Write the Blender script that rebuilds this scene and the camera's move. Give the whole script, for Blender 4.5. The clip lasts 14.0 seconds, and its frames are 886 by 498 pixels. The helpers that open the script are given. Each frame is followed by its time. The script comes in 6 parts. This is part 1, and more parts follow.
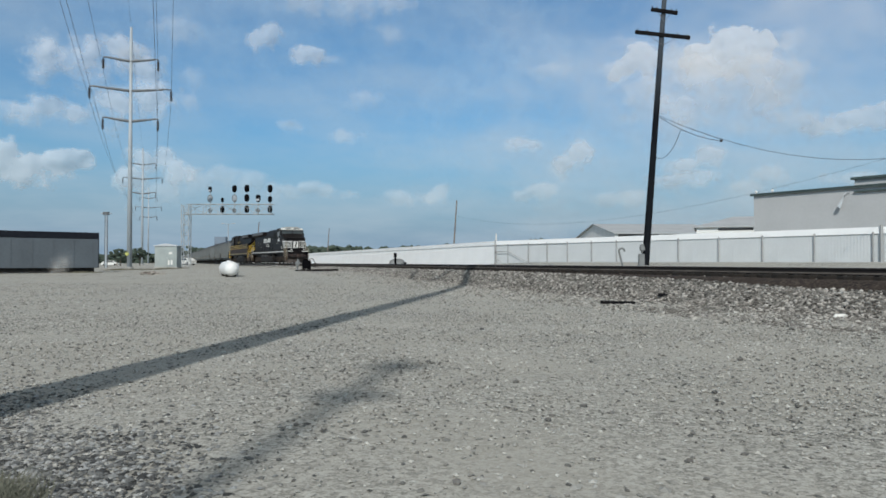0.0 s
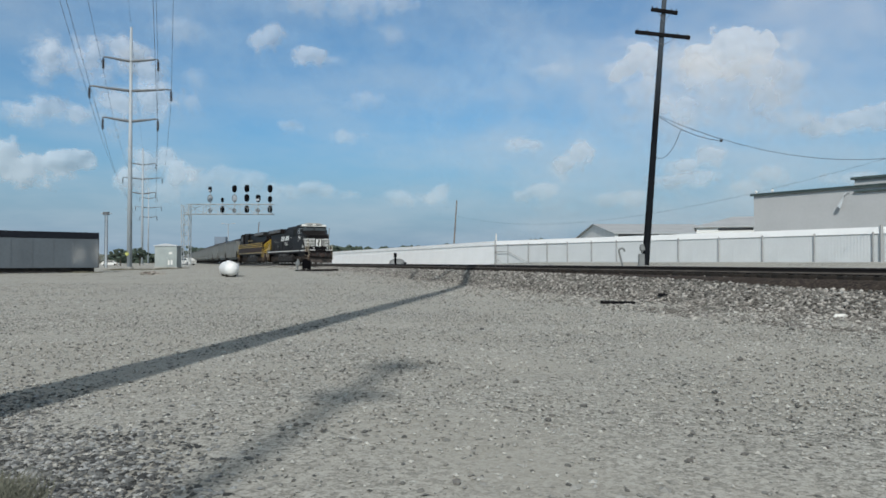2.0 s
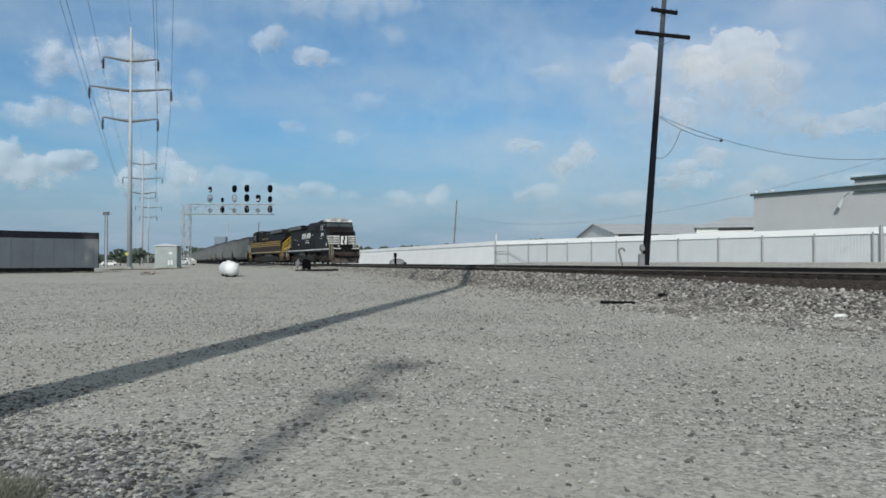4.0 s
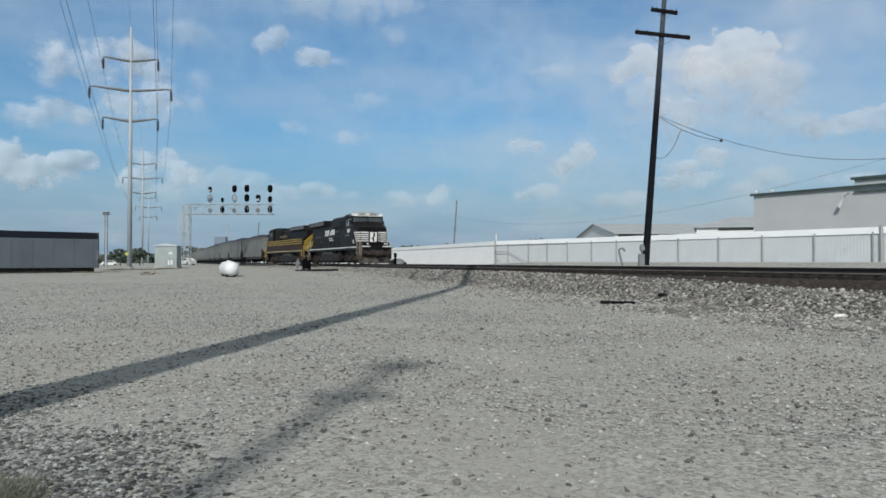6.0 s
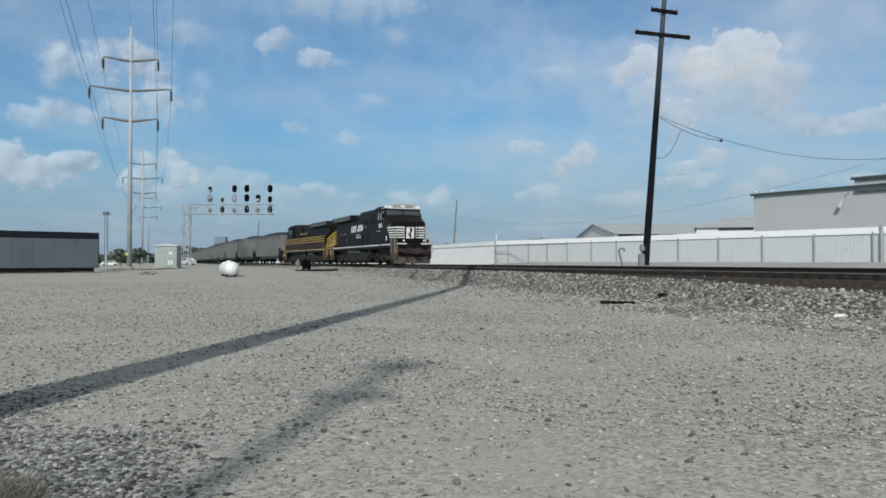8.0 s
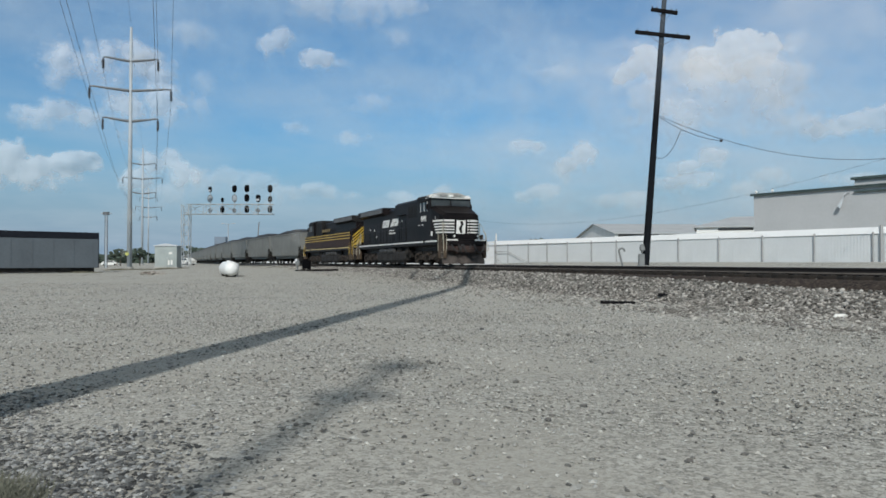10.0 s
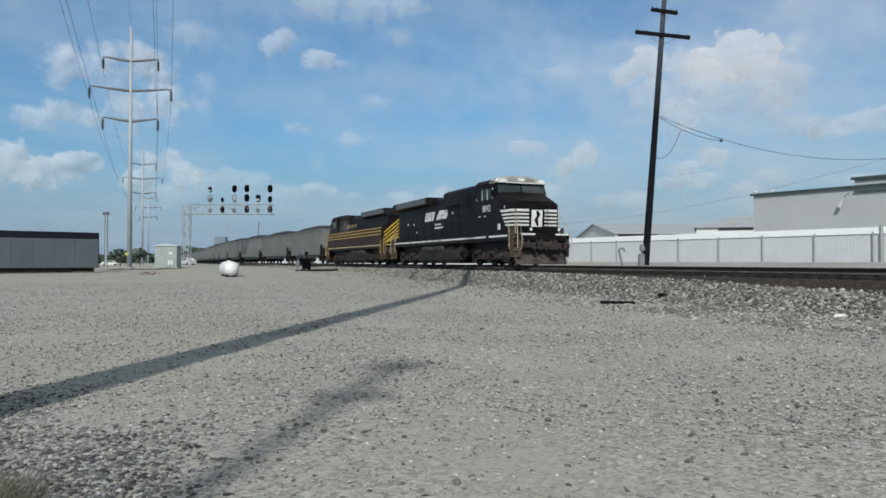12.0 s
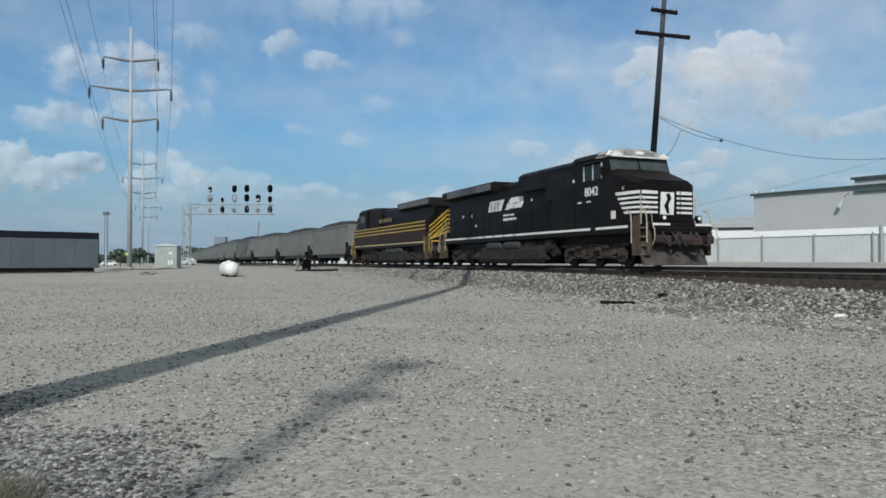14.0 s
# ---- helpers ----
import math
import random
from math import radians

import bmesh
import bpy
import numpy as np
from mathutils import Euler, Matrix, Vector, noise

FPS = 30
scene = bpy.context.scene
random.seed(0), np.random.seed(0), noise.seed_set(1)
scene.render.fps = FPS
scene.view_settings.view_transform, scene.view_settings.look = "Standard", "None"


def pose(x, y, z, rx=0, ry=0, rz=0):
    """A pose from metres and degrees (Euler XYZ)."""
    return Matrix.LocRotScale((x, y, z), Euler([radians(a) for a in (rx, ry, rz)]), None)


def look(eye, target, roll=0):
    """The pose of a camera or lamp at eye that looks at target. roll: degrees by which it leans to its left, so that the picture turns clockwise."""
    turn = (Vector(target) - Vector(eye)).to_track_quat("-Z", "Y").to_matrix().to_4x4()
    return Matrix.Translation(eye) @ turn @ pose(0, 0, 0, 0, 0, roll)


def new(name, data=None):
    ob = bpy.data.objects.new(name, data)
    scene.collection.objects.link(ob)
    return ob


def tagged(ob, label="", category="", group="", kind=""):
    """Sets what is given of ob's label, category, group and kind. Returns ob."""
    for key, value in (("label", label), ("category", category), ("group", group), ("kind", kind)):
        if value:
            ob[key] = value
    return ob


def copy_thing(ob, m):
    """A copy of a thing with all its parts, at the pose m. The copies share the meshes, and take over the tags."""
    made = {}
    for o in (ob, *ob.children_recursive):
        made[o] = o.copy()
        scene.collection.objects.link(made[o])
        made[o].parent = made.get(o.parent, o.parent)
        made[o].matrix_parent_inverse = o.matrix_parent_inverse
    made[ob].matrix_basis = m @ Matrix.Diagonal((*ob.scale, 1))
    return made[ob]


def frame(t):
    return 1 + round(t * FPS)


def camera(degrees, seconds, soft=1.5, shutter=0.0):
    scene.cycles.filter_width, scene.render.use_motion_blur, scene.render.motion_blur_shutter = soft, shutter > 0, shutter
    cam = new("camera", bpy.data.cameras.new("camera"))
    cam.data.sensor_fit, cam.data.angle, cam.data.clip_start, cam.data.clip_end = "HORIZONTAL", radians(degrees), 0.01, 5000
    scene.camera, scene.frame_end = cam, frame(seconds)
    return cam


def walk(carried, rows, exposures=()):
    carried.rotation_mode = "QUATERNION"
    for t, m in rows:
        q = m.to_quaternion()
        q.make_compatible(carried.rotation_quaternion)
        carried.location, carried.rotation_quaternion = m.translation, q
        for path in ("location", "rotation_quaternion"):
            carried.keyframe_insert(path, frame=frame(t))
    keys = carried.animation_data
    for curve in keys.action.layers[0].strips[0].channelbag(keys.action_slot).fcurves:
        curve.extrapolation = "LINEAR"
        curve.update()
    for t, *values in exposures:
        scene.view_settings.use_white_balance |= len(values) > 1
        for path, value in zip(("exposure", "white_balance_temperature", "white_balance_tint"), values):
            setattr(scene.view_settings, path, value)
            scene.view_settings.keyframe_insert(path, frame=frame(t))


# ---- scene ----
# The camera stands on the gravel yard, 1.35 m up, and looks level over the yard to the track.
EYE = 1.35
cam = camera(63.0, 14.0, soft=1.65)
STAND = look((0, 0, EYE), (0, 100, EYE + 1.80))
walk(cam, [(0.0, STAND), (14.0, STAND)])

# ---- light ----
SUN_AZ, SUN_EL = radians(189.1), radians(36.0)
world = bpy.data.worlds.new("sky")
scene.world = world
world.use_nodes = True
wn, wl = world.node_tree.nodes, world.node_tree.links
sky = wn.new("ShaderNodeTexSky")
sky.sky_type, sky.sun_disc = "NISHITA", False
sky.sun_elevation, sky.sun_rotation = SUN_EL, SUN_AZ
sky.air_density, sky.dust_density, sky.ozone_density = 1.0, 1.8, 3.0
# thin broken cloud all over the dome, and blue-grey haze low down
wt, wsep = wn.new("ShaderNodeTexCoord"), wn.new("ShaderNodeSeparateXYZ")
wl.new(wt.outputs["Generated"], wsep.inputs[0])
lift = wn.new("ShaderNodeMath")
lift.operation = "ADD"
wl.new(wsep.outputs["Z"], lift.inputs[0])
lift.inputs[1].default_value = 0.16
flat = wn.new("ShaderNodeVectorMath")
flat.operation = "DIVIDE"
wl.new(wt.outputs["Generated"], flat.inputs[0])
comb = wn.new("ShaderNodeCombineXYZ")
for k in range(3):
    wl.new(lift.outputs[0], comb.inputs[k])
wl.new(comb.outputs[0], flat.inputs[1])
veil = wn.new("ShaderNodeTexNoise")
veil.inputs["Scale"].default_value, veil.inputs["Detail"].default_value, veil.inputs["Roughness"].default_value = 1.5, 5, 0.55
wl.new(flat.outputs[0], veil.inputs["Vector"])
vr = wn.new("ShaderNodeMapRange")
vr.interpolation_type = "SMOOTHSTEP"
vr.inputs["From Min"].default_value, vr.inputs["From Max"].default_value, vr.inputs["To Max"].default_value = 0.22, 0.92, 0.55
wl.new(veil.outputs["Fac"], vr.inputs["Value"])
hr = wn.new("ShaderNodeMapRange")
hr.inputs["From Min"].default_value, hr.inputs["From Max"].default_value, hr.inputs["To Min"].default_value, hr.inputs["To Max"].default_value = -0.01, 0.20, 0.92, 0.0
hr.interpolation_type = "SMOOTHSTEP"
wl.new(wsep.outputs["Z"], hr.inputs["Value"])
tint, haze, cover = (wn.new("ShaderNodeMix") for k in range(3))
for k in (tint, haze, cover):
    k.data_type = "RGBA"
tint.blend_type = "MULTIPLY"
tint.inputs[0].default_value = 1.0
wl.new(sky.outputs["Color"], tint.inputs[6])
tint.inputs[7].default_value = (0.62, 1.0, 1.16, 1)
wl.new(hr.outputs[0], haze.inputs[0])
wl.new(tint.outputs[2], haze.inputs[6])
haze.inputs[7].default_value = (2.52, 3.66, 5.05, 1)
# unseen grey cover added overhead, so its light turns the ground shadows neutral
zr, over = wn.new("ShaderNodeMapRange"), wn.new("ShaderNodeMix")
over.data_type = "RGBA"
zr.interpolation_type = "SMOOTHSTEP"
zr.inputs["From Min"].default_value, zr.inputs["From Max"].default_value, zr.inputs["To Max"].default_value = 0.36, 0.70, 0.85
wl.new(wsep.outputs["Z"], zr.inputs["Value"])
wl.new(vr.outputs[0], cover.inputs[0])
wl.new(haze.outputs[2], cover.inputs[6])
cover.inputs[7].default_value = (4.7, 5.7, 6.5, 1)
wl.new(zr.outputs[0], over.inputs[0])
wl.new(cover.outputs[2], over.inputs[6])
over.inputs[7].default_value = (3.75, 3.7, 3.5, 1)
wl.new(over.outputs[2], wn["Background"].inputs["Color"])
wn["Background"].inputs["Strength"].default_value = 0.097

sun = new("sun", bpy.data.lights.new("sun", "SUN"))
sun.data.energy, sun.data.angle, sun.data.color = 3.15, radians(0.55), (1.0, 0.96, 0.905)
sun_dir = Vector((math.sin(SUN_AZ) * math.cos(SUN_EL), math.cos(SUN_AZ) * math.cos(SUN_EL), math.sin(SUN_EL)))
sun.matrix_world = look(sun_dir * 100, (0, 0, 0))
scene.view_settings.exposure = 0.0


# ---- materials ----
def mat(name, a, b=None, rough=0.7, metal=0.0, scale=3.0, fine=40.0, bump=0.0, spread=0.25, spec=0.5, per=0.0):
    """Two colours mixed by a coarse and a fine noise, with fine relief; per: change from object to object."""
    m = bpy.data.materials.new(name)
    m.use_nodes = True
    n, l = m.node_tree.nodes, m.node_tree.links
    p = n["Principled BSDF"]
    p.inputs["Roughness"].default_value, p.inputs["Metallic"].default_value = rough, metal
    p.inputs["Specular IOR Level"].default_value = spec
    b = b or tuple(c * 0.75 for c in a)
    tc = n.new("ShaderNodeTexCoord")
    n1, n2 = n.new("ShaderNodeTexNoise"), n.new("ShaderNodeTexNoise")
    n1.inputs["Scale"].default_value, n1.inputs["Detail"].default_value = scale, 5
    n2.inputs["Scale"].default_value, n2.inputs["Detail"].default_value = fine, 3
    for k in (n1, n2):
        l.new(tc.outputs["Object"], k.inputs["Vector"])
    add = n.new("ShaderNodeMath")
    add.operation = "MULTIPLY_ADD"
    l.new(n2.outputs["Fac"], add.inputs[0])
    add.inputs[1].default_value = 0.5
    l.new(n1.outputs["Fac"], add.inputs[2])
    src = add.outputs[0]
    if per:
        oi, ad = n.new("ShaderNodeObjectInfo"), n.new("ShaderNodeMath")
        ad.operation = "MULTIPLY_ADD"
        l.new(oi.outputs["Random"], ad.inputs[0])
        ad.inputs[1].default_value = per
        l.new(src, ad.inputs[2])
        src = ad.outputs[0]
    mr = n.new("ShaderNodeMapRange")
    mr.inputs["From Min"].default_value = 0.75 - spread + per / 2
    mr.inputs["From Max"].default_value = 0.75 + spread + per / 2
    l.new(src, mr.inputs["Value"])
    mix = n.new("ShaderNodeMix")
    mix.data_type = "RGBA"
    mix.inputs[6].default_value, mix.inputs[7].default_value = (*a, 1), (*b, 1)
    l.new(mr.outputs["Result"], mix.inputs[0])
    l.new(mix.outputs[2], p.inputs["Base Color"])
    if bump:
        bp = n.new("ShaderNodeBump")
        bp.inputs["Strength"].default_value, bp.inputs["Distance"].default_value = 0.6, bump
        l.new(n2.outputs["Fac"], bp.inputs["Height"])
        l.new(bp.outputs["Normal"], p.inputs["Normal"])
    return m


def ribbed(m, pitch, depth, axis=0):
    """Vertical ribs of sheet metal as relief on a material of mat(), along one object axis."""
    n, l = m.node_tree.nodes, m.node_tree.links
    tc, sep, w = n.new("ShaderNodeTexCoord"), n.new("ShaderNodeSeparateXYZ"), n.new("ShaderNodeMath")
    l.new(tc.outputs["Object"], sep.inputs[0])
    w.operation = "PINGPONG"
    l.new(sep.outputs[axis], w.inputs[0])
    w.inputs[1].default_value = pitch / 2
    bp = n.new("ShaderNodeBump")
    bp.inputs["Strength"].default_value, bp.inputs["Distance"].default_value = 0.8, depth
    l.new(w.outputs[0], bp.inputs["Height"])
    l.new(bp.outputs["Normal"], n["Principled BSDF"].inputs["Normal"])
    return m


STEEL_GALV = mat("galvanised_steel", (0.50, 0.53, 0.55), (0.40, 0.43, 0.45), rough=0.6, scale=0.6, fine=12)
WOOD_DARK = mat("creosoted_wood", (0.011, 0.011, 0.012), (0.005, 0.005, 0.006), rough=0.9, spec=0.1, scale=1.2, fine=30, bump=0.01)
WOOD_GREY = mat("weathered_wood", (0.22, 0.19, 0.16), (0.11, 0.09, 0.08), rough=0.9, scale=1.5, fine=30, bump=0.01)
PORCELAIN = mat("dark_insulator", (0.055, 0.055, 0.065), (0.035, 0.035, 0.042), rough=0.3)
CABLE = mat("aluminium_cable", (0.18, 0.20, 0.23), (0.14, 0.15, 0.17), rough=0.6, metal=0.3)
CABLE_DARK = mat("black_cable", (0.03, 0.03, 0.03), rough=0.7)
RAIL = mat("rail_steel", (0.018, 0.014, 0.012), (0.009, 0.007, 0.007), rough=0.75, metal=0.2, scale=1.0, fine=25, bump=0.003)
# Paler than the rail: the sunlit top of the flange is put into the colour.
RAIL_FOOT = mat("sunlit_rail_foot", (0.11, 0.098, 0.088), (0.04, 0.035, 0.03), rough=0.9, scale=1.5, fine=25)
RAIL_TOP = mat("worn_rail_head", (0.20, 0.20, 0.20), (0.12, 0.12, 0.12), rough=0.5, metal=0.6, scale=4)
TIE = mat("oiled_tie", (0.022, 0.017, 0.013), (0.007, 0.006, 0.005), rough=0.95, scale=2.5, fine=30, bump=0.01, per=0.3)
BLACK = mat("black_paint", (0.0035, 0.0035, 0.004), (0.015, 0.0115, 0.0115), rough=0.45, scale=0.55, fine=5, spec=0.11)
BLACK_ROOF = mat("sooty_black", (0.009, 0.009, 0.010), (0.018, 0.017, 0.016), rough=0.7, scale=0.8, spec=0.2)
WHITE = mat("white_paint", (0.78, 0.78, 0.75), (0.60, 0.59, 0.55), rough=0.45, scale=2.5)
CREAM = mat("cream_paint", (0.56, 0.45, 0.22), (0.36, 0.27, 0.12), rough=0.5, scale=4)
GOLD = mat("gold_paint", (0.62, 0.42, 0.045), (0.46, 0.30, 0.035), rough=0.45, scale=2)
BROWN_BLACK = mat("faded_brown_paint", (0.042, 0.018, 0.011), (0.018, 0.009, 0.006), rough=0.5, scale=0.8, fine=8, spec=0.15)
GRIME = mat("grimy_running_gear", (0.052, 0.047, 0.042), (0.012, 0.011, 0.011), rough=0.9, scale=2.0, fine=18, bump=0.01, spec=0.12)
TRUCK = mat("dusty_truck_frame", (0.090, 0.074, 0.062), (0.016, 0.013, 0.012), rough=0.9, scale=2.6, fine=16, bump=0.01, spec=0.12)
TANK_DARK = mat("grimy_tank", (0.040, 0.038, 0.036), (0.014, 0.013, 0.013), rough=0.75, scale=1.4, fine=12, bump=0.004, spec=0.2)
PLOW = mat("rusty_plow", (0.066, 0.038, 0.031), (0.008, 0.005, 0.005), rough=0.8, scale=2.2, fine=15, bump=0.005)
RUST = mat("rust", (0.062, 0.034, 0.026), (0.024, 0.017, 0.014), rough=0.9, scale=4)
SIDE_GLASS = mat("cab_side_glass", (0.008, 0.009, 0.010), (0.02, 0.022, 0.024), rough=0.1, spec=0.3)
# The lifted grey base paints in a reflection of the sky.
GLASS = mat("dark_glass_sky_tint", (0.035, 0.043, 0.048), (0.065, 0.078, 0.082), rough=0.08, spec=0.5)
LAMP = mat("lamp_lens", (0.85, 0.84, 0.78), rough=0.15)
HOPPER = mat("grey_hopper_paint", (0.185, 0.19, 0.18), (0.125, 0.128, 0.12), rough=0.65, scale=0.5, fine=5, per=0.25, spec=0.3)
COAL = mat("coal", (0.012, 0.012, 0.013), (0.026, 0.026, 0.026), rough=0.65, scale=3, fine=14, bump=0.06)


# ---- mesh helpers ----
def obj(name, bm, material, parent=None, label="", smooth=False):
    me = bpy.data.meshes.new(name)
    bmesh.ops.recalc_face_normals(bm, faces=bm.faces)
    bm.to_mesh(me)
    bm.free()
    if smooth:
        me.shade_smooth()
    for m in (material if isinstance(material, (list, tuple)) else (material,)):
        me.materials.append(m)
    ob = new(name, me)
    if parent is not None:
        ob.parent = parent
    return tagged(ob, label)


def part(name, bm, material, parent, label="", smooth=False):
    return obj(name, bm, material, parent, label, smooth)


def pieces(name, bm, material, parent, label=""):
    """Each loose piece of the mesh as a part of its own."""
    bm.verts.ensure_lookup_table()
    bm.verts.index_update()
    left, made = set(bm.verts), []
    while left:
        front = [min(left, key=lambda v: v.index)]
        island = set(front)
        while front:
            for e in front.pop().link_edges:
                for v in e.verts:
                    if v not in island:
                        island.add(v)
                        front.append(v)
        left -= island
        one = bmesh.new()
        new_v = {v: one.verts.new(v.co) for v in sorted(island, key=lambda v: v.index)}
        for f in bm.faces:
            if f.verts[0] in island:
                one.faces.new([new_v[v] for v in f.verts])
        made.append(part(name, one, material, parent, label))
    bm.free()
    return made


def thing(name, label, category, m=None, group="", kind=""):
    ob = new(name)
    ob.empty_display_size = 0.2
    if m is not None:
        ob.matrix_world = m
    return tagged(ob, label, category, group, kind)


def B():
    return bmesh.new()


def box(bm, c, s, rot=None, bevel=0.0):
    m = Matrix.Translation(c) @ (rot.to_4x4() if rot is not None else Matrix.Identity(4)) @ Matrix.Diagonal((*s, 1))
    v = bmesh.ops.create_cube(bm, size=1.0, matrix=m)["verts"]
    if bevel:
        e = {e for q in v for e in q.link_edges}
        bmesh.ops.bevel(bm, geom=list(e), offset=bevel, segments=1, affect="EDGES", profile=0.5)
    return bm


def cyl(bm, p, q, r, r2=None, seg=10):
    p, q = Vector(p), Vector(q)
    d = q - p
    m = Matrix.Translation((p + q) / 2) @ d.to_track_quat("Z", "Y").to_matrix().to_4x4()
    bmesh.ops.create_cone(bm, cap_ends=True, segments=seg, radius1=r, radius2=r if r2 is None else r2, depth=d.length, matrix=m)
    return bm


def tube(bm, pts, r, seg=6):
    """A bent tube through points, in one piece."""
    pts = [Vector(p) for p in pts]
    rings = []
    for i, p in enumerate(pts):
        d = (pts[min(i + 1, len(pts) - 1)] - pts[max(i - 1, 0)]).normalized()
        u = d.cross(Vector((0.31, 0.87, 0.38))).normalized()
        w = d.cross(u)
        rings.append([p + (u * math.cos(a) + w * math.sin(a)) * r for a in [j * 2 * math.pi / seg for j in range(seg)]])
    return loft(bm, rings)


def prism(bm, poly, a, b, axis="y"):
    """A polygon of (u, z) swept from a to b; axis y: u is x; axis x: u is y."""
    put = (lambda u, z, w: (u, w, z)) if axis == "y" else (lambda u, z, w: (w, u, z))
    lo = [bm.verts.new(put(u, z, a)) for u, z in poly]
    hi = [bm.verts.new(put(u, z, b)) for u, z in poly]
    bm.faces.new(lo), bm.faces.new(hi[::-1])
    k = len(poly)
    for i in range(k):
        bm.faces.new((lo[i], lo[(i + 1) % k], hi[(i + 1) % k], hi[i]))
    return bm


def loft(bm, rings, cap=True):
    """Skin through rings of equal count."""
    vs = [[bm.verts.new(p) for p in r] for r in rings]
    k = len(vs[0])
    for a, b in zip(vs, vs[1:]):
        for i in range(k):
            bm.faces.new((a[i], a[(i + 1) % k], b[(i + 1) % k], b[i]))
    if cap:
        bm.faces.new(vs[0][::-1]), bm.faces.new(vs[-1])
    return bm


def lump(bm, c, s, seed, sub=1):
    """An uneven stone."""
    rnd = random.Random(seed)
    v = bmesh.ops.create_icosphere(bm, subdivisions=sub, radius=0.5)["verts"]
    for q in v:
        q.co = Vector(c) + Vector([q.co[i] * s[i] * rnd.uniform(0.75, 1.2) for i in range(3)])
    return bm


# ---- the line of the track and the lie of the ground ----
RAIL_Z = 1.18
LAY_Y = [-300, 30, 50, 68, 84, 98, 112, 128, 150, 190, 2000]
LAY_M = [-0.39, -0.396, -0.398, -0.405, -0.455, -0.508, -0.497, -0.444, -0.402, -0.385, -0.385]
_y = np.arange(-150.0, 900.0, 0.5)
_m = np.interp(_y, LAY_Y, LAY_M)
_x = np.concatenate(([0.0], np.cumsum((_m[1:] + _m[:-1]) * 0.25)))
_x += 8.03 - np.interp(30.0, _y, _x)
_s = np.concatenate(([0.0], np.cumsum(np.hypot(np.diff(_x), 0.5))))
_s -= np.interp(0.0, _y, _s)


def track_at(s):
    """The middle of the track s metres along it, counted from beside the camera into the distance."""
    return float(np.interp(s, _s, _x)), float(np.interp(s, _s, _y))


def track_pose(s_front, s_rear):
    """A vehicle that faces the camera's end of the line, with its truck centres at these two places."""
    (ax, ay), (bx, by) = track_at(s_front), track_at(s_rear)
    return pose((ax + bx) / 2, (ay + by) / 2, RAIL_Z, 0, 0, math.degrees(math.atan2(ay - by, ax - bx)))


def beside(s, off, z=0.0):
    """A point off metres to the camera's side of the track."""
    (ax, ay), (bx, by) = track_at(s - 0.5), track_at(s + 0.5)
    d = Vector((bx - ax, by - ay)).normalized()
    x, y = track_at(s)
    return Vector((x - d.y * off, y + d.x * off, z))


def off_track(x, y):
    return (np.interp(y, _y, _x) - x) * 1 / np.sqrt(1 + np.interp(y, _y, _m) ** 2)


def smooth01(v):
    v = np.clip(v, 0.0, 1.0)
    return v * v * (3 - 2 * v)


def bank_in(y):
    """By how much the foot of the ballast draws in towards the rails, further off."""
    return 0.12 + 0.33 * smooth01((y - 22) / 15)


def ground_z(x, y):
    d = off_track(x, y)
    base = 0.72 * smooth01((y - 31) / 47) * (1 - 0.6 * smooth01((d - 10) / 14))
    far = 0.88 + (0.15 + 0.30 * (1 - smooth01((y - 55) / 14))) * smooth01((-d - 2.6) / 6.5)
    side = np.where(d > 0, base, far)
    bed = np.interp(np.abs(d) + np.where(d > 0, bank_in(y), 0.0) * np.clip((np.abs(d) - 1.6) / 1.0, 0, 1), [0, 1.6, 2.0, 3.05], [1, 1, 0.90, 0])
    z = side + (0.84 - side) * bed
    return np.where(d > -1.75, z, np.minimum(far + (0.84 - far) * bed, 1.36))


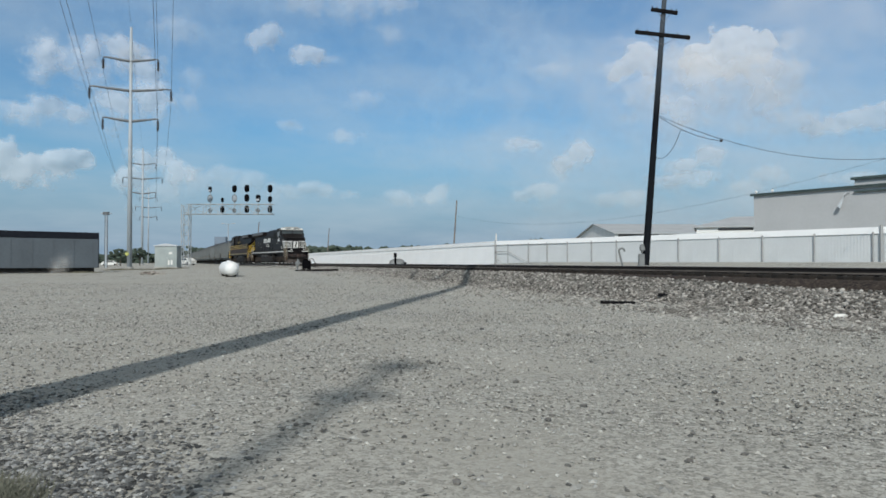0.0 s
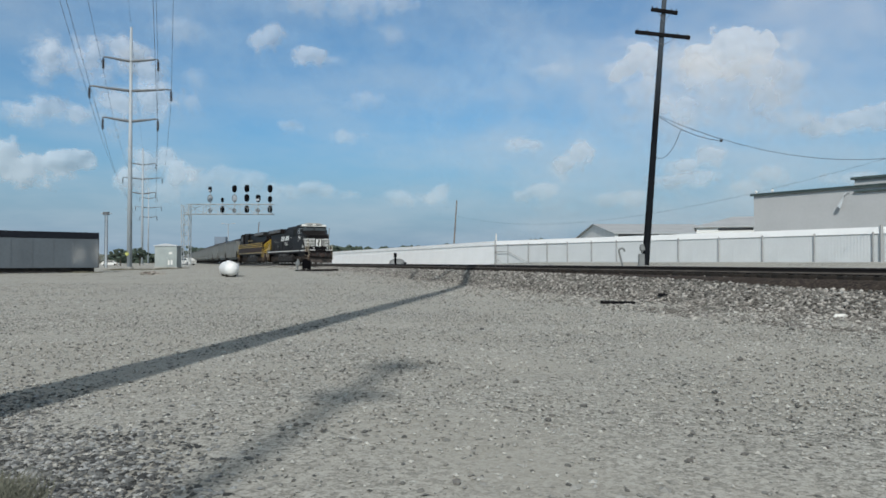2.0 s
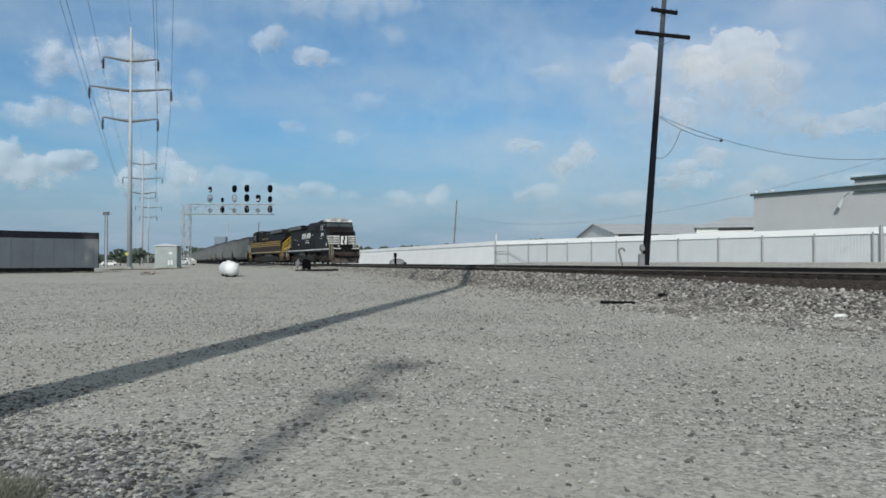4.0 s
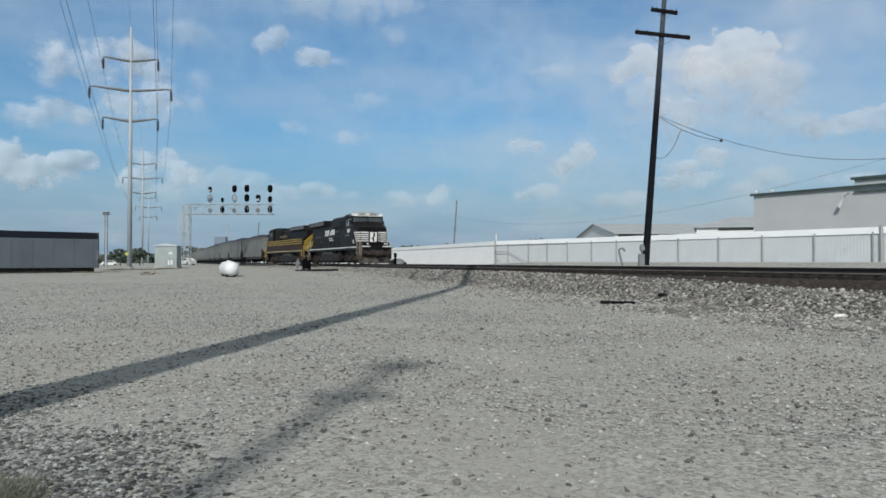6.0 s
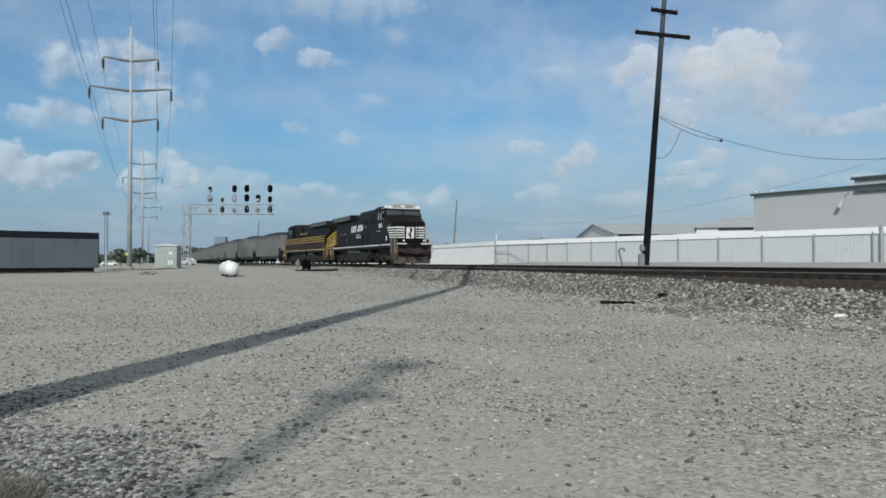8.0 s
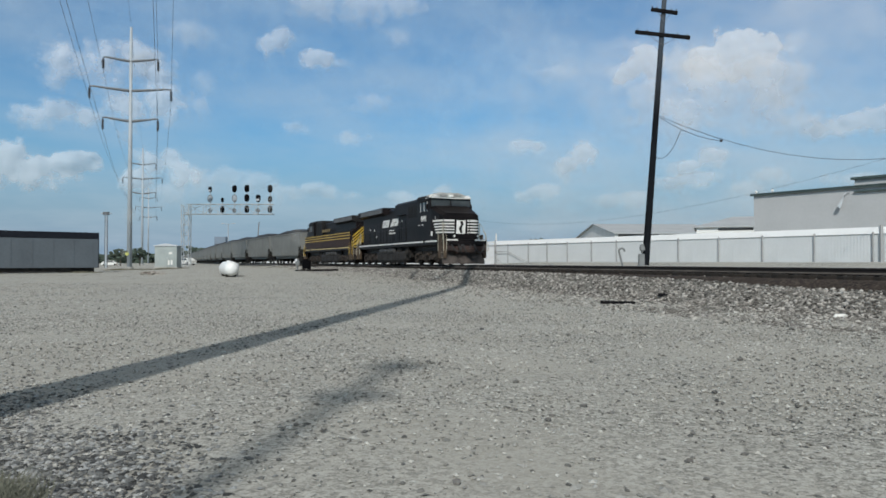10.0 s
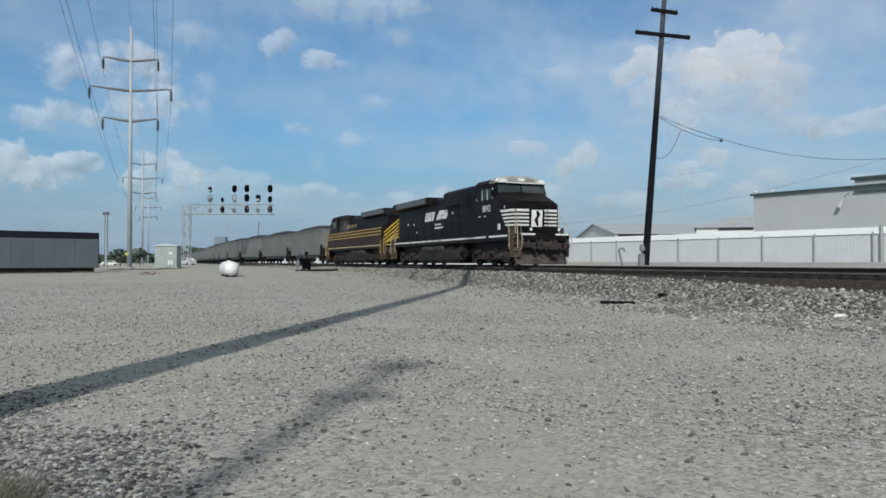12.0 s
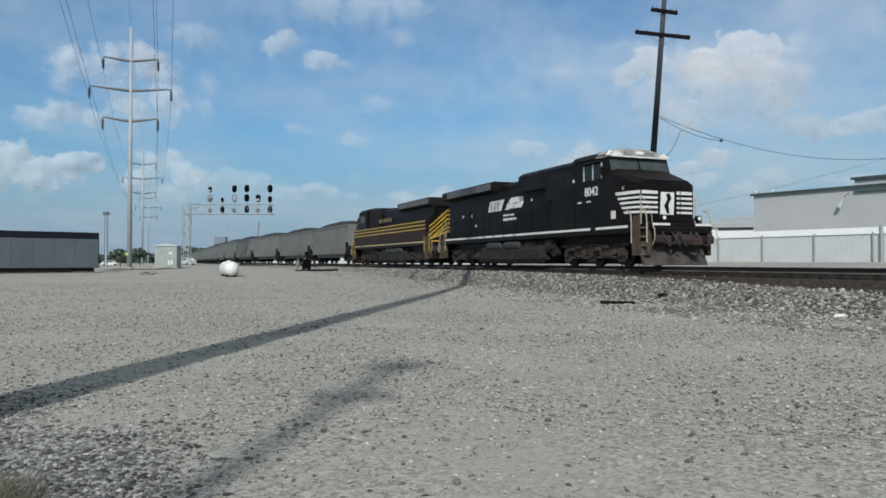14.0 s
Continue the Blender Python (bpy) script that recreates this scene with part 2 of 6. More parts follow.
# ---- ground ----
def gravel(name, tones, cell, blotch, path=None):
    """Crushed stone: cells of several greys, finer grit between, and wide soft blotches."""
    m = bpy.data.materials.new(name)
    m.use_nodes = True
    n, l = m.node_tree.nodes, m.node_tree.links
    p = n["Principled BSDF"]
    p.inputs["Roughness"].default_value = 0.92
    p.inputs["Specular IOR Level"].default_value = 0.25
    tc = n.new("ShaderNodeTexCoord")
    v1, v2 = n.new("ShaderNodeTexVoronoi"), n.new("ShaderNodeTexVoronoi")
    v1.inputs["Scale"].default_value, v2.inputs["Scale"].default_value = 1 / cell, 2.7 / cell
    no, wide = n.new("ShaderNodeTexNoise"), n.new("ShaderNodeTexNoise")
    no.inputs["Scale"].default_value, no.inputs["Detail"].default_value = 1.3 / cell, 4
    wide.inputs["Scale"].default_value, wide.inputs["Detail"].default_value = blotch, 5
    for k in (v1, v2, no, wide):
        l.new(tc.outputs["Object"], k.inputs["Vector"])
    grey = n.new("ShaderNodeSeparateColor")
    l.new(v1.outputs["Color"], grey.inputs[0])
    grey2 = n.new("ShaderNodeSeparateColor")
    l.new(v2.outputs["Color"], grey2.inputs[0])
    mixv = n.new("ShaderNodeMix")
    mixv.inputs[0].default_value = 0.5
    l.new(grey.outputs[0], mixv.inputs[2])
    l.new(grey2.outputs[0], mixv.inputs[3])
    ramp = n.new("ShaderNodeValToRGB")
    e = ramp.color_ramp.elements
    e[0].position, e[0].color = 0.12, (*tones[0], 1)
    e[1].position, e[1].color = 0.85, (*tones[2], 1)
    k = e.new(0.5)
    k.color = (*tones[1], 1)
    l.new(mixv.outputs[0], ramp.inputs[0])
    ov = n.new("ShaderNodeMix")
    ov.data_type, ov.blend_type = "RGBA", "MIX"
    mr = n.new("ShaderNodeMapRange")
    mr.inputs["From Min"].default_value, mr.inputs["From Max"].default_value = 0.36, 0.60
    mr.inputs["To Max"].default_value = 0.75
    l.new(wide.outputs["Fac"], mr.inputs["Value"])
    l.new(mr.outputs[0], ov.inputs[0])
    l.new(ramp.outputs[0], ov.inputs[6])
    dust = n.new("ShaderNodeMix")
    dust.data_type = "RGBA"
    dust.inputs[6].default_value, dust.inputs[7].default_value = (*tones[1], 1), (*tones[3], 1)
    l.new(no.outputs["Fac"], dust.inputs[0])
    l.new(dust.outputs[2], ov.inputs[7])
    l.new(ov.outputs[2], p.inputs["Base Color"])
    bp = n.new("ShaderNodeBump")
    bp.inputs["Strength"].default_value, bp.inputs["Distance"].default_value = 0.3, cell * 0.2
    l.new(v1.outputs["Distance"], bp.inputs["Height"])
    bp.invert = True
    l.new(bp.outputs["Normal"], p.inputs["Normal"])
    return m


GRAVEL = gravel("yard_gravel", ((0.080, 0.082, 0.075), (0.318, 0.314, 0.282), (0.505, 0.503, 0.462), (0.398, 0.384, 0.336)), 0.04, 0.30)
BED = gravel("ballast_bed", ((0.035, 0.034, 0.032), (0.15, 0.144, 0.13), (0.30, 0.29, 0.265), (0.17, 0.162, 0.145)), 0.06, 0.5)
OILY = gravel("oily_bed", ((0.008, 0.007, 0.006), (0.028, 0.021, 0.017), (0.10, 0.08, 0.064), (0.040, 0.029, 0.022)), 0.06, 0.5)
GRASS = mat("dry_grass", (0.135, 0.138, 0.105), (0.075, 0.08, 0.062), rough=0.9, scale=1, fine=20)


def island_tones(m, a, b, c, at=0.5):
    """Stones of one joined mesh differ in tone."""
    n, l = m.node_tree.nodes, m.node_tree.links
    g, r = n.new("ShaderNodeNewGeometry"), n.new("ShaderNodeValToRGB")
    e = r.color_ramp.elements
    e[0].color, e[1].color = (*a, 1), (*c, 1)
    e.new(at).color = (*b, 1)
    l.new(g.outputs["Random Per Island"], r.inputs[0])
    l.new(r.outputs[0], n["Principled BSDF"].inputs["Base Color"])
    return m


def build_ground():
    xs = np.concatenate((-np.geomspace(4000, 40, 22), np.arange(-38, -12, 2.0), np.arange(-12, 22, 0.4), np.arange(22, 40, 2.0), np.geomspace(42, 4000, 22)))
    ys = np.concatenate((-np.geomspace(3000, 30, 14), np.arange(-28, 2, 2.0), np.arange(2, 50, 0.4), np.arange(50, 130, 1.0), np.geomspace(132, 4600, 40)))
    X, Y = np.meshgrid(xs, ys)
    Z = ground_z(X, Y)
    D = off_track(X, Y)
    Z = np.where((np.abs(D) < 3.02 - np.where(D > 0, bank_in(Y), 0.0)) & (np.abs(Y) < 125), Z - 0.13, Z)      # the ballast lies in a shallow cut
    near = np.exp(-np.hypot(X, Y) / 60)
    for i in range(X.shape[0]):
        for j in range(X.shape[1]):
            if near[i, j] > 0.05 and off_track(X[i, j], Y[i, j]) > 3.3:
                Z[i, j] += near[i, j] * (0.022 * noise.noise((X[i, j] * 0.5, Y[i, j] * 0.5, 0)) + 0.014 * noise.noise((X[i, j] * 1.7, Y[i, j] * 1.7, 3)))
    verts = np.stack((X, Y, Z), -1).reshape(-1, 3)
    w = X.shape[1]
    faces = [(i * w + j, i * w + j + 1, (i + 1) * w + j + 1, (i + 1) * w + j) for i in range(X.shape[0] - 1) for j in range(w - 1)]
    me = bpy.data.meshes.new("ground")
    me.from_pydata(verts.tolist(), [], faces)
    me.shade_smooth()
    me.materials.append(GRAVEL)
    tagged(new("ground", me), "pale grey crushed-stone yard beside the railway", "ground", kind="structure")


def scatter(name, label, category, places, sizes, material, seed, parent=None, chips=False, flat=1.0):
    """Many loose stones in one mesh, each with its own squash and turn; chips: eight-sided ones."""
    rng = np.random.default_rng(seed)
    bm = B()
    if chips:
        vs = [bm.verts.new(p) for p in ((0.5, 0, 0), (0, 0.5, 0), (-0.5, 0, 0), (0, -0.5, 0), (0, 0, 0.5), (0, 0, -0.5))]
        for i in range(4):
            bm.faces.new((vs[i], vs[(i + 1) % 4], vs[4]))
            bm.faces.new((vs[(i + 1) % 4], vs[i], vs[5]))
        bm.verts.index_update()
    else:
        bmesh.ops.create_icosphere(bm, subdivisions=1, radius=0.5)
    bm.verts.ensure_lookup_table()
    v0 = np.array([v.co[:] for v in bm.verts])
    f0 = np.array([[v.index for v in f.verts] for f in bm.faces])
    bm.free()
    k = len(places)
    jit = rng.uniform(0.72, 1.25, (k, len(v0), 1))
    sq = np.stack((rng.uniform(0.8, 1.35, k), rng.uniform(0.7, 1.1, k), flat * rng.uniform(0.45, 0.8, k)), -1)
    v = v0[None] * jit * sq[:, None] * np.asarray(sizes)[:, None, None]
    a = rng.uniform(0, 6.28, k)
    c, s = np.cos(a)[:, None], np.sin(a)[:, None]
    v = np.stack((v[..., 0] * c - v[..., 1] * s, v[..., 0] * s + v[..., 1] * c, v[..., 2] + v[..., 0] * rng.uniform(-0.3, 0.3, (k, 1))), -1)
    v = v + np.asarray(places)[:, None]
    f = f0[None] + (np.arange(k) * len(v0))[:, None, None]
    me = bpy.data.meshes.new(name)
    me.from_pydata(v.reshape(-1, 3).tolist(), [], f.reshape(-1, 3).tolist())
    me.materials.append(material)
    ob = new(name, me)
    if parent is not None:
        ob.parent = parent
    return tagged(ob, label, category, kind="stuff")


build_ground()


# ---- the track ----
def sweep(bm, side, profile, s0, s1, step):
    """A profile of (across, up) points led along the track."""
    rings, s = [], s0
    while s <= s1:
        p = beside(s, side)
        q = (beside(s, side + 1) - p)
        rings.append([p + q * u + Vector((0, 0, RAIL_Z + z)) for u, z in profile])
        s += step
    return loft(bm, rings)


def build_track():
    track = thing("railway_track", "single railway track on stone ballast with dark rails", "track", kind="structure")
    prof = [(-0.07, -0.18), (0.07, -0.18), (0.07, -0.165), (0.012, -0.145), (0.012, -0.05), (0.036, -0.035), (0.036, -0.004),
            (-0.036, -0.004), (-0.036, -0.035), (-0.012, -0.05), (-0.012, -0.145), (-0.07, -0.165)]
    top = [(-0.03, -0.004), (0.03, -0.004), (0.026, 0.0), (-0.026, 0.0)]
    for side in (0.752, -0.752):
        foot = [(-0.078, -0.172), (-0.078, -0.160), (-0.016, -0.126), (0.016, -0.126), (0.078, -0.160), (0.078, -0.172)]
        rail = part("rail", sweep(B(), side, prof, -30, 420, 1.5), RAIL, track, "dark rusty steel rail")
        part("rail_foot", sweep(B(), side, foot, -30, 120, 1.5), RAIL_FOOT, rail, "foot of the rail, coloured paler as if sunlit")
        part("railhead", sweep(B(), side, top, -30, 420, 1.5), RAIL_TOP, rail, "worn shiny rail head")
    bm = box(B(), (0, 0, 0), (2.6, 0.23, 0.18), bevel=0.012)
    tie = part("tie", bm, TIE, track)
    bm = box(B(), (0, 0, 0), (0.36, 0.19, 0.022))
    for x in (-0.06, 0.06):
        for y in (-0.07, 0.07):
            box(bm, (x * 2, y, 0.02), (0.025, 0.025, 0.03))
    plate = part("tie_plate", bm, TIE, tie)
    plate.location = (0.752, 0, 0.1)
    plate2 = new("tie_plate", plate.data)
    plate2.parent, plate2.location = tie, (-0.752, 0, 0.1)
    rnd = random.Random(4)
    first = True
    for i in range(190):
        s = 2.0 + i * 0.56
        p = beside(s, rnd.uniform(-0.05, 0.05))
        q = beside(s, 1.0) - beside(s, 0.0)
        m = pose(p.x, p.y, RAIL_Z - 0.30 + rnd.uniform(-0.012, 0.012), 0, 0, math.degrees(math.atan2(q.y, q.x)) + rnd.uniform(-1.5, 1.5))
        if first:
            tie.matrix_basis, first = m, False
        else:
            copy_thing(tie, m)
    def oily(s):
        """How far from the middle of the track the oil-blackened bed reaches: less where it is kept cleaner, further off."""
        return 1.62 + 0.56 * smooth01((42 - s) / 24)

    for name, side, m, up in (("ballast_bed", 1, BED, 0.02), ("ballast_bed", -1, OILY, 0.03)):
        ss, uu = np.arange(-20, 160, 0.4), np.linspace(0, 1, 12)
        pts = np.array([beside(a, oily(a) + b * (3.36 - bank_in(track_at(a)[1]) - oily(a)) if side > 0 else -2.6 + b * (2.6 + oily(a)))[:] for a in ss for b in uu])
        pts[:, 2] = ground_z(pts[:, 0], pts[:, 1]) + up
        w = len(uu)
        fs = [(i * w + j, i * w + j + 1, (i + 1) * w + j + 1, (i + 1) * w + j) for i in range(len(ss) - 1) for j in range(w - 1)]
        me = bpy.data.meshes.new(name)
        me.from_pydata(pts.tolist(), [], fs)
        me.shade_smooth()
        me.materials.append(m)
        bed = new(name, me)
        bed.parent = track
    rng = np.random.default_rng(5)
    k = 48000
    s = 4 + 105 * rng.power(0.62, k)
    foot = 3.2 - bank_in(np.interp(s, _s, _y))
    u = np.where(rng.uniform(size=k) < 0.72, oily(s) - 0.05 + (foot - oily(s)) * rng.power(0.95, k), foot - 0.25 + 4.2 * rng.uniform(size=k) ** 2.4)
    u = np.where(rng.uniform(size=k) < 0.06, rng.uniform(-2.2, 1.3, k), u)
    pts = np.array([beside(a, b)[:] for a, b in zip(s, u)])
    pts[:, 2] = ground_z(pts[:, 0], pts[:, 1]) + 0.012
    STONE_B = island_tones(mat("ballast_stone", (0.3, 0.3, 0.3), rough=0.9, fine=30, bump=0.01), (0.024, 0.022, 0.020), (0.168, 0.158, 0.142), (0.45, 0.43, 0.395))
    size = 0.045 + 0.11 * rng.power(0.6, k)
    spill = u > foot
    scatter("ballast", "loose grey and brown ballast stones", "", pts[~spill], size[~spill], STONE_B, 6, track)
    STONE_C = island_tones(mat("spilt_stone", (0.3, 0.3, 0.3), rough=0.9, fine=30, bump=0.01), (0.07, 0.066, 0.06), (0.25, 0.24, 0.215), (0.46, 0.445, 0.41))
    k = 15000
    s, u = rng.uniform(5, 25, k), 3.2 + 3.2 * rng.uniform(size=k) ** 1.3
    pts2 = np.array([beside(a, b)[:] for a, b in zip(s, u)])
    on = np.array([noise.noise((p[0] * 0.5, p[1] * 0.5, 9)) for p in pts2]) + rng.uniform(size=k) > 0.35
    pts2 = pts2[on]
    pts2[:, 2] = ground_z(pts2[:, 0], pts2[:, 1]) + 0.006
    CINDER = island_tones(mat("cinder", (0.1, 0.1, 0.1), rough=0.95, fine=30, bump=0.01), (0.045, 0.04, 0.036), (0.12, 0.112, 0.10), (0.22, 0.21, 0.19))
    scatter("cinders", "dark cinders and dust below the bank", "", pts2, rng.uniform(0.03, 0.10, len(pts2)), CINDER, 14, track, flat=0.4)
    scatter("spilt_ballast", "ballast stones strewn at the foot of the bank", "", pts[spill], size[spill] * 0.85, STONE_C, 8, track)


build_track()


# ---- the train ----
def lathe_x(x0, x1, y, z, r):
    """A lying vessel with rounded ends."""
    d = 1 if x1 > x0 else -1
    rings = [[(x, y + math.cos(a) * k, z + math.sin(a) * k) for a in [j * 2 * math.pi / 14 for j in range(14)]]
             for x, k in ((x0, r * 0.3), (x0 + d * 0.06, r * 0.8), (x0 + d * 0.18, r), (x1 - d * 0.18, r), (x1 - d * 0.06, r * 0.8), (x1, r * 0.3))]
    return loft(B(), rings)


def truck_parts(th, x, axles, r, frame_len, mat_frame, heavy=True):
    """A truck: side frames with journal boxes, bolster, brake gear, and wheelsets that turn."""
    bm = B()
    for sy in (-1, 1):
        y = sy * 1.03
        for a in axles:
            box(bm, (a, y, r + 0.05), (0.42, 0.16, 0.42), bevel=0.04)
            cyl(bm, (a, y, r), (a, y + sy * 0.14, r), 0.17, seg=10)
            if heavy:
                prism(bm, [(a - 0.34, r + 0.12), (a - 0.27, 0.24), (a - 0.12, 0.17), (a + 0.12, 0.17), (a + 0.27, 0.24), (a + 0.34, r + 0.12)], y - 0.06, y + 0.05)
                box(bm, (a, y + sy * 0.02, 0.20), (0.42, 0.16, 0.07), bevel=0.02)
        h = r + (0.28 if heavy else 0.16)
        pts = []
        for i, (a, b) in enumerate(zip(axles, axles[1:])):
            mid = (a + b) / 2
            prism(bm, [(a - 0.1, h + 0.05), (a - 0.1, h - 0.2), (mid + 0.3 * (a - b) / abs(a - b), h - 0.42), (mid - 0.3 * (a - b) / abs(a - b), h - 0.42), (b + 0.1, h - 0.2), (b + 0.1, h + 0.05)], y - 0.07, y + 0.07)
            for k in (-0.13, 0.0, 0.13):
                cyl(bm, (mid + k, y + sy * 0.03, h - 0.36), (mid + k, y + sy * 0.03, h + 0.0), 0.05, seg=6)
            box(bm, (mid, y, 0.37), (abs(a - b) - 0.5, 0.09, 0.10))
            for k in (-1, 1):
                box(bm, (mid + k * (abs(a - b) / 2 - 0.28), y - sy * 0.1, 0.50), (0.12, 0.2, 0.42), bevel=0.02)
            if heavy:
                box(bm, (mid, y, 0.50), (0.62, 0.16, 0.32), bevel=0.04)
                box(bm, (mid, y + sy * 0.1, h + 0.02), (0.5, 0.14, 0.2), bevel=0.02)
                cyl(bm, (mid - 0.35, y + sy * 0.12, h - 0.1), (mid - 0.75, y + sy * 0.12, h - 0.12), 0.1, seg=8)
        if heavy:
            box(bm, ((axles[0] + axles[-1]) / 2, y, h + 0.06), (abs(axles[0] - axles[-1]) + 1.0, 0.13, 0.14), bevel=0.02)
    box(bm, ((axles[0] + axles[-1]) / 2, 0, r + 0.2), (0.5, 2.0, 0.3))
    box(bm, ((axles[0] + axles[-1]) / 2, 0, 0.51 if heavy else 0.66), (abs(axles[0] - axles[-1]) + 0.7, 1.2, 0.84 if heavy else 0.56), bevel=0.06)
    tr = part("truck", bm, mat_frame, th)
    tr.location = (x, 0, 0)
    made = []
    for a in axles:
        w = B()
        cyl(w, (0, -0.9, 0), (0, 0.9, 0), 0.09, seg=8)
        for sy in (-1, 1):
            cyl(w, (0, sy * 0.69, 0), (0, sy * 0.82, 0), r, seg=20)
            cyl(w, (0, sy * 0.665, 0), (0, sy * 0.69, 0), r + 0.027, seg=20)
            cyl(w, (0, sy * 0.82, 0), (0, sy * 0.85, 0), r * 0.4, seg=12)
            for j in range(3):
                t = j * 2.094
                box(w, (math.cos(t) * r * 0.68, sy * 0.822, math.sin(t) * r * 0.68), (0.1, 0.03, 0.1))
        ws = part("wheelset", w, WHEEL, tr, "dark steel wheels on an axle")
        ws.location = (a, 0, r)
        made.append((ws, a, r))
    return made


WHEEL = mat("wheel_steel", (0.020, 0.018, 0.016), (0.045, 0.040, 0.036), rough=0.6, metal=0.4, scale=3)
HALF, LEAD_HALF = 11.15, 11.6


def locomotive(name, label, paint, stripe, roof, style):
    """A six-axle road diesel, front to +x, couplers at +-F, rail top at z 0."""
    th = thing(name, label, "locomotive", group="locomotives")
    F = LEAD_HALF if style == "lead" else HALF      # x of the coupler face; a metres behind it is F - a
    E = 2 * F                      # a of the rear coupler

    def X(a):
        return F - a
    upper = paint if style == "lead" else BLACK_ROOF
    # underframe and walkway
    bm = B()
    box(bm, (0, 0, 1.42), (E - 1.7, 2.2, 0.36), bevel=0.02)
    box(bm, (0, 0, 1.12), (E - 4.4, 1.9, 0.5))
    box(bm, (0.0, 0, 1.63), (E - 3.9, 3.05, 0.06))
    for sy in (-1, 1):
        box(bm, (0, sy * 1.5, 1.46), (E - 3.9, 0.03, 0.30))
    part("underframe", bm, paint, th)
    for sy in (-1, 1):
        bm = B()
        for a, b in ((2.15, 4.35), (4.75, 11.6), (11.75, 12.9), (13.05, 14.1), (14.25, 15.3), (15.45, 16.2), (16.35, 17.5), (17.65, E - 2.0)):
            box(bm, ((X(a) + X(b)) / 2, sy * 1.522, 1.55), (b - a, 0.012, 0.10))
        pieces("sill_stripe", bm, stripe, th, "painted stripe along the walkway edge")
    # long hood
    bm = B()
    prism(bm, [(-0.98, 1.66), (0.98, 1.66), (0.98, 4.25), (0.82, 4.42), (-0.82, 4.42), (-0.98, 4.25)], X(16.4), X(6.1), axis="x")
    prism(bm, [(-0.98, 1.66), (0.98, 1.66), (0.98, 4.05), (-0.98, 4.05)], X(E - 1.4), X(16.4), axis="x")
    hood = part("hood", bm, paint, th)
    for sy in (-1, 1):
        for i in range(15):
            a = 6.7 + i * 0.94
            bm = box(B(), (X(a), sy * 0.985, 2.55), (0.915, 0.018, 1.6), bevel=0.006)
            for z in (2.0, 3.1):
                box(bm, (X(a) - 0.38, sy * 1.0, z), (0.05, 0.03, 0.12))
            part("hood_door", bm, paint, hood)
    # cab-side equipment cabinet, full width behind the cab
    bm = B()
    prism(bm, [(-1.5, 1.66), (1.5, 1.66), (1.5, 3.05), (0.98, 3.05), (0.98, 3.1), (-0.98, 3.1), (-0.98, 3.05), (-1.5, 3.05)], X(7.9), X(5.9), axis="x")
    prism(bm, [(-1.28, 3.05), (1.28, 3.05), (1.28, 4.5), (1.05, 4.68), (-1.05, 4.68), (-1.28, 4.5)], X(8.9), X(5.9), axis="x")
    if style == "lead":
        prism(bm, [(-1.28, 3.72), (1.28, 3.72), (1.28, 4.5), (1.05, 4.68), (-1.05, 4.68), (-1.28, 4.5)], X(11.7), X(8.9), axis="x")
    part("equipment_cabinet", bm, upper, th)
    for sy in (-1, 1):
        for i in range(2):
            bm = box(B(), (X(6.75 + i * 1.25), sy * 1.285, 3.8), (1.1, 0.015, 0.85), bevel=0.005)
            for j in range(6):
                box(bm, (X(6.75 + i * 1.25), sy * 1.295, 3.52 + j * 0.11), (0.95, 0.02, 0.03))
            part("intake_louver", bm, BLACK_ROOF, th)
    # radiator wings
    bm = B()
    prism(bm, [(-0.97, 3.98), (0.97, 3.98), (1.44, 4.12), (1.46, 4.50), (1.36, 4.58), (-1.36, 4.58), (-1.46, 4.50), (-1.44, 4.12)], X(E - 1.3), X(14.4), axis="x")
    part("radiator_hood", bm, upper, th)
    for sy in (-1, 1):
        for i in range(3):
            bm = box(B(), (X(15.7 + i * 2.15), sy * 1.462, 4.31), (2.06, 0.02, 0.36), bevel=0.005)
            for j in range(9):
                box(bm, (X(14.82 + i * 2.15 + j * 0.22), sy * 1.474, 4.31), (0.035, 0.014, 0.34))
            part("radiator_grille", bm, GRILLE, th, "grey radiator intake screen")
    bm = B()
    box(bm, (X(12.4), 0, 4.52), (0.9, 1.1, 0.26), bevel=0.04)
    box(bm, (X(10.6), 0, 4.46), (1.9, 1.4, 0.1), bevel=0.03)
    cyl(bm, (X(11.6), 0, 4.4), (X(11.6), 0, 4.66), 0.3, seg=14)
    part("exhaust_stack", bm, BLACK_ROOF, th)
    # cab
    bm = B()
    side = [(X(6.0), 1.66), (X(3.2), 1.66), (X(3.2), 3.45), (X(3.58), 4.46), (X(3.75), 4.58), (X(6.0), 4.58)]
    prism(bm, side, -1.5, 1.5)
    cab = part("cab", bm, paint, th)
    bm = B()
    loft(bm, [[(X(a), y * w, z) for y, z in ((-1.56, 4.50), (1.56, 4.50), (1.35, 4.72), (0.7, 4.86), (-0.7, 4.86), (-1.35, 4.72))] for a, w in ((6.15, 1.0), (4.3, 1.0))])
    part("cab_roof", bm, roof, cab)
    bm = B()
    loft(bm, [[(X(a), y * w, 4.47 + (z - 4.47) * k) for y, z in ((-1.56, 4.47), (1.56, 4.47), (1.35, 4.72), (0.7, 4.90), (-0.7, 4.90), (-1.35, 4.74))] for a, w, k in ((4.3, 1.0, 1.0), (3.75, 0.98, 0.98), (3.46, 0.97, 0.72), (3.40, 0.95, 0.2))])
    brow = part("cab_brow", bm, BROW if style == "lead" else roof, cab, "weathered pale grey brow of the cab roof" if style == "lead" else "")
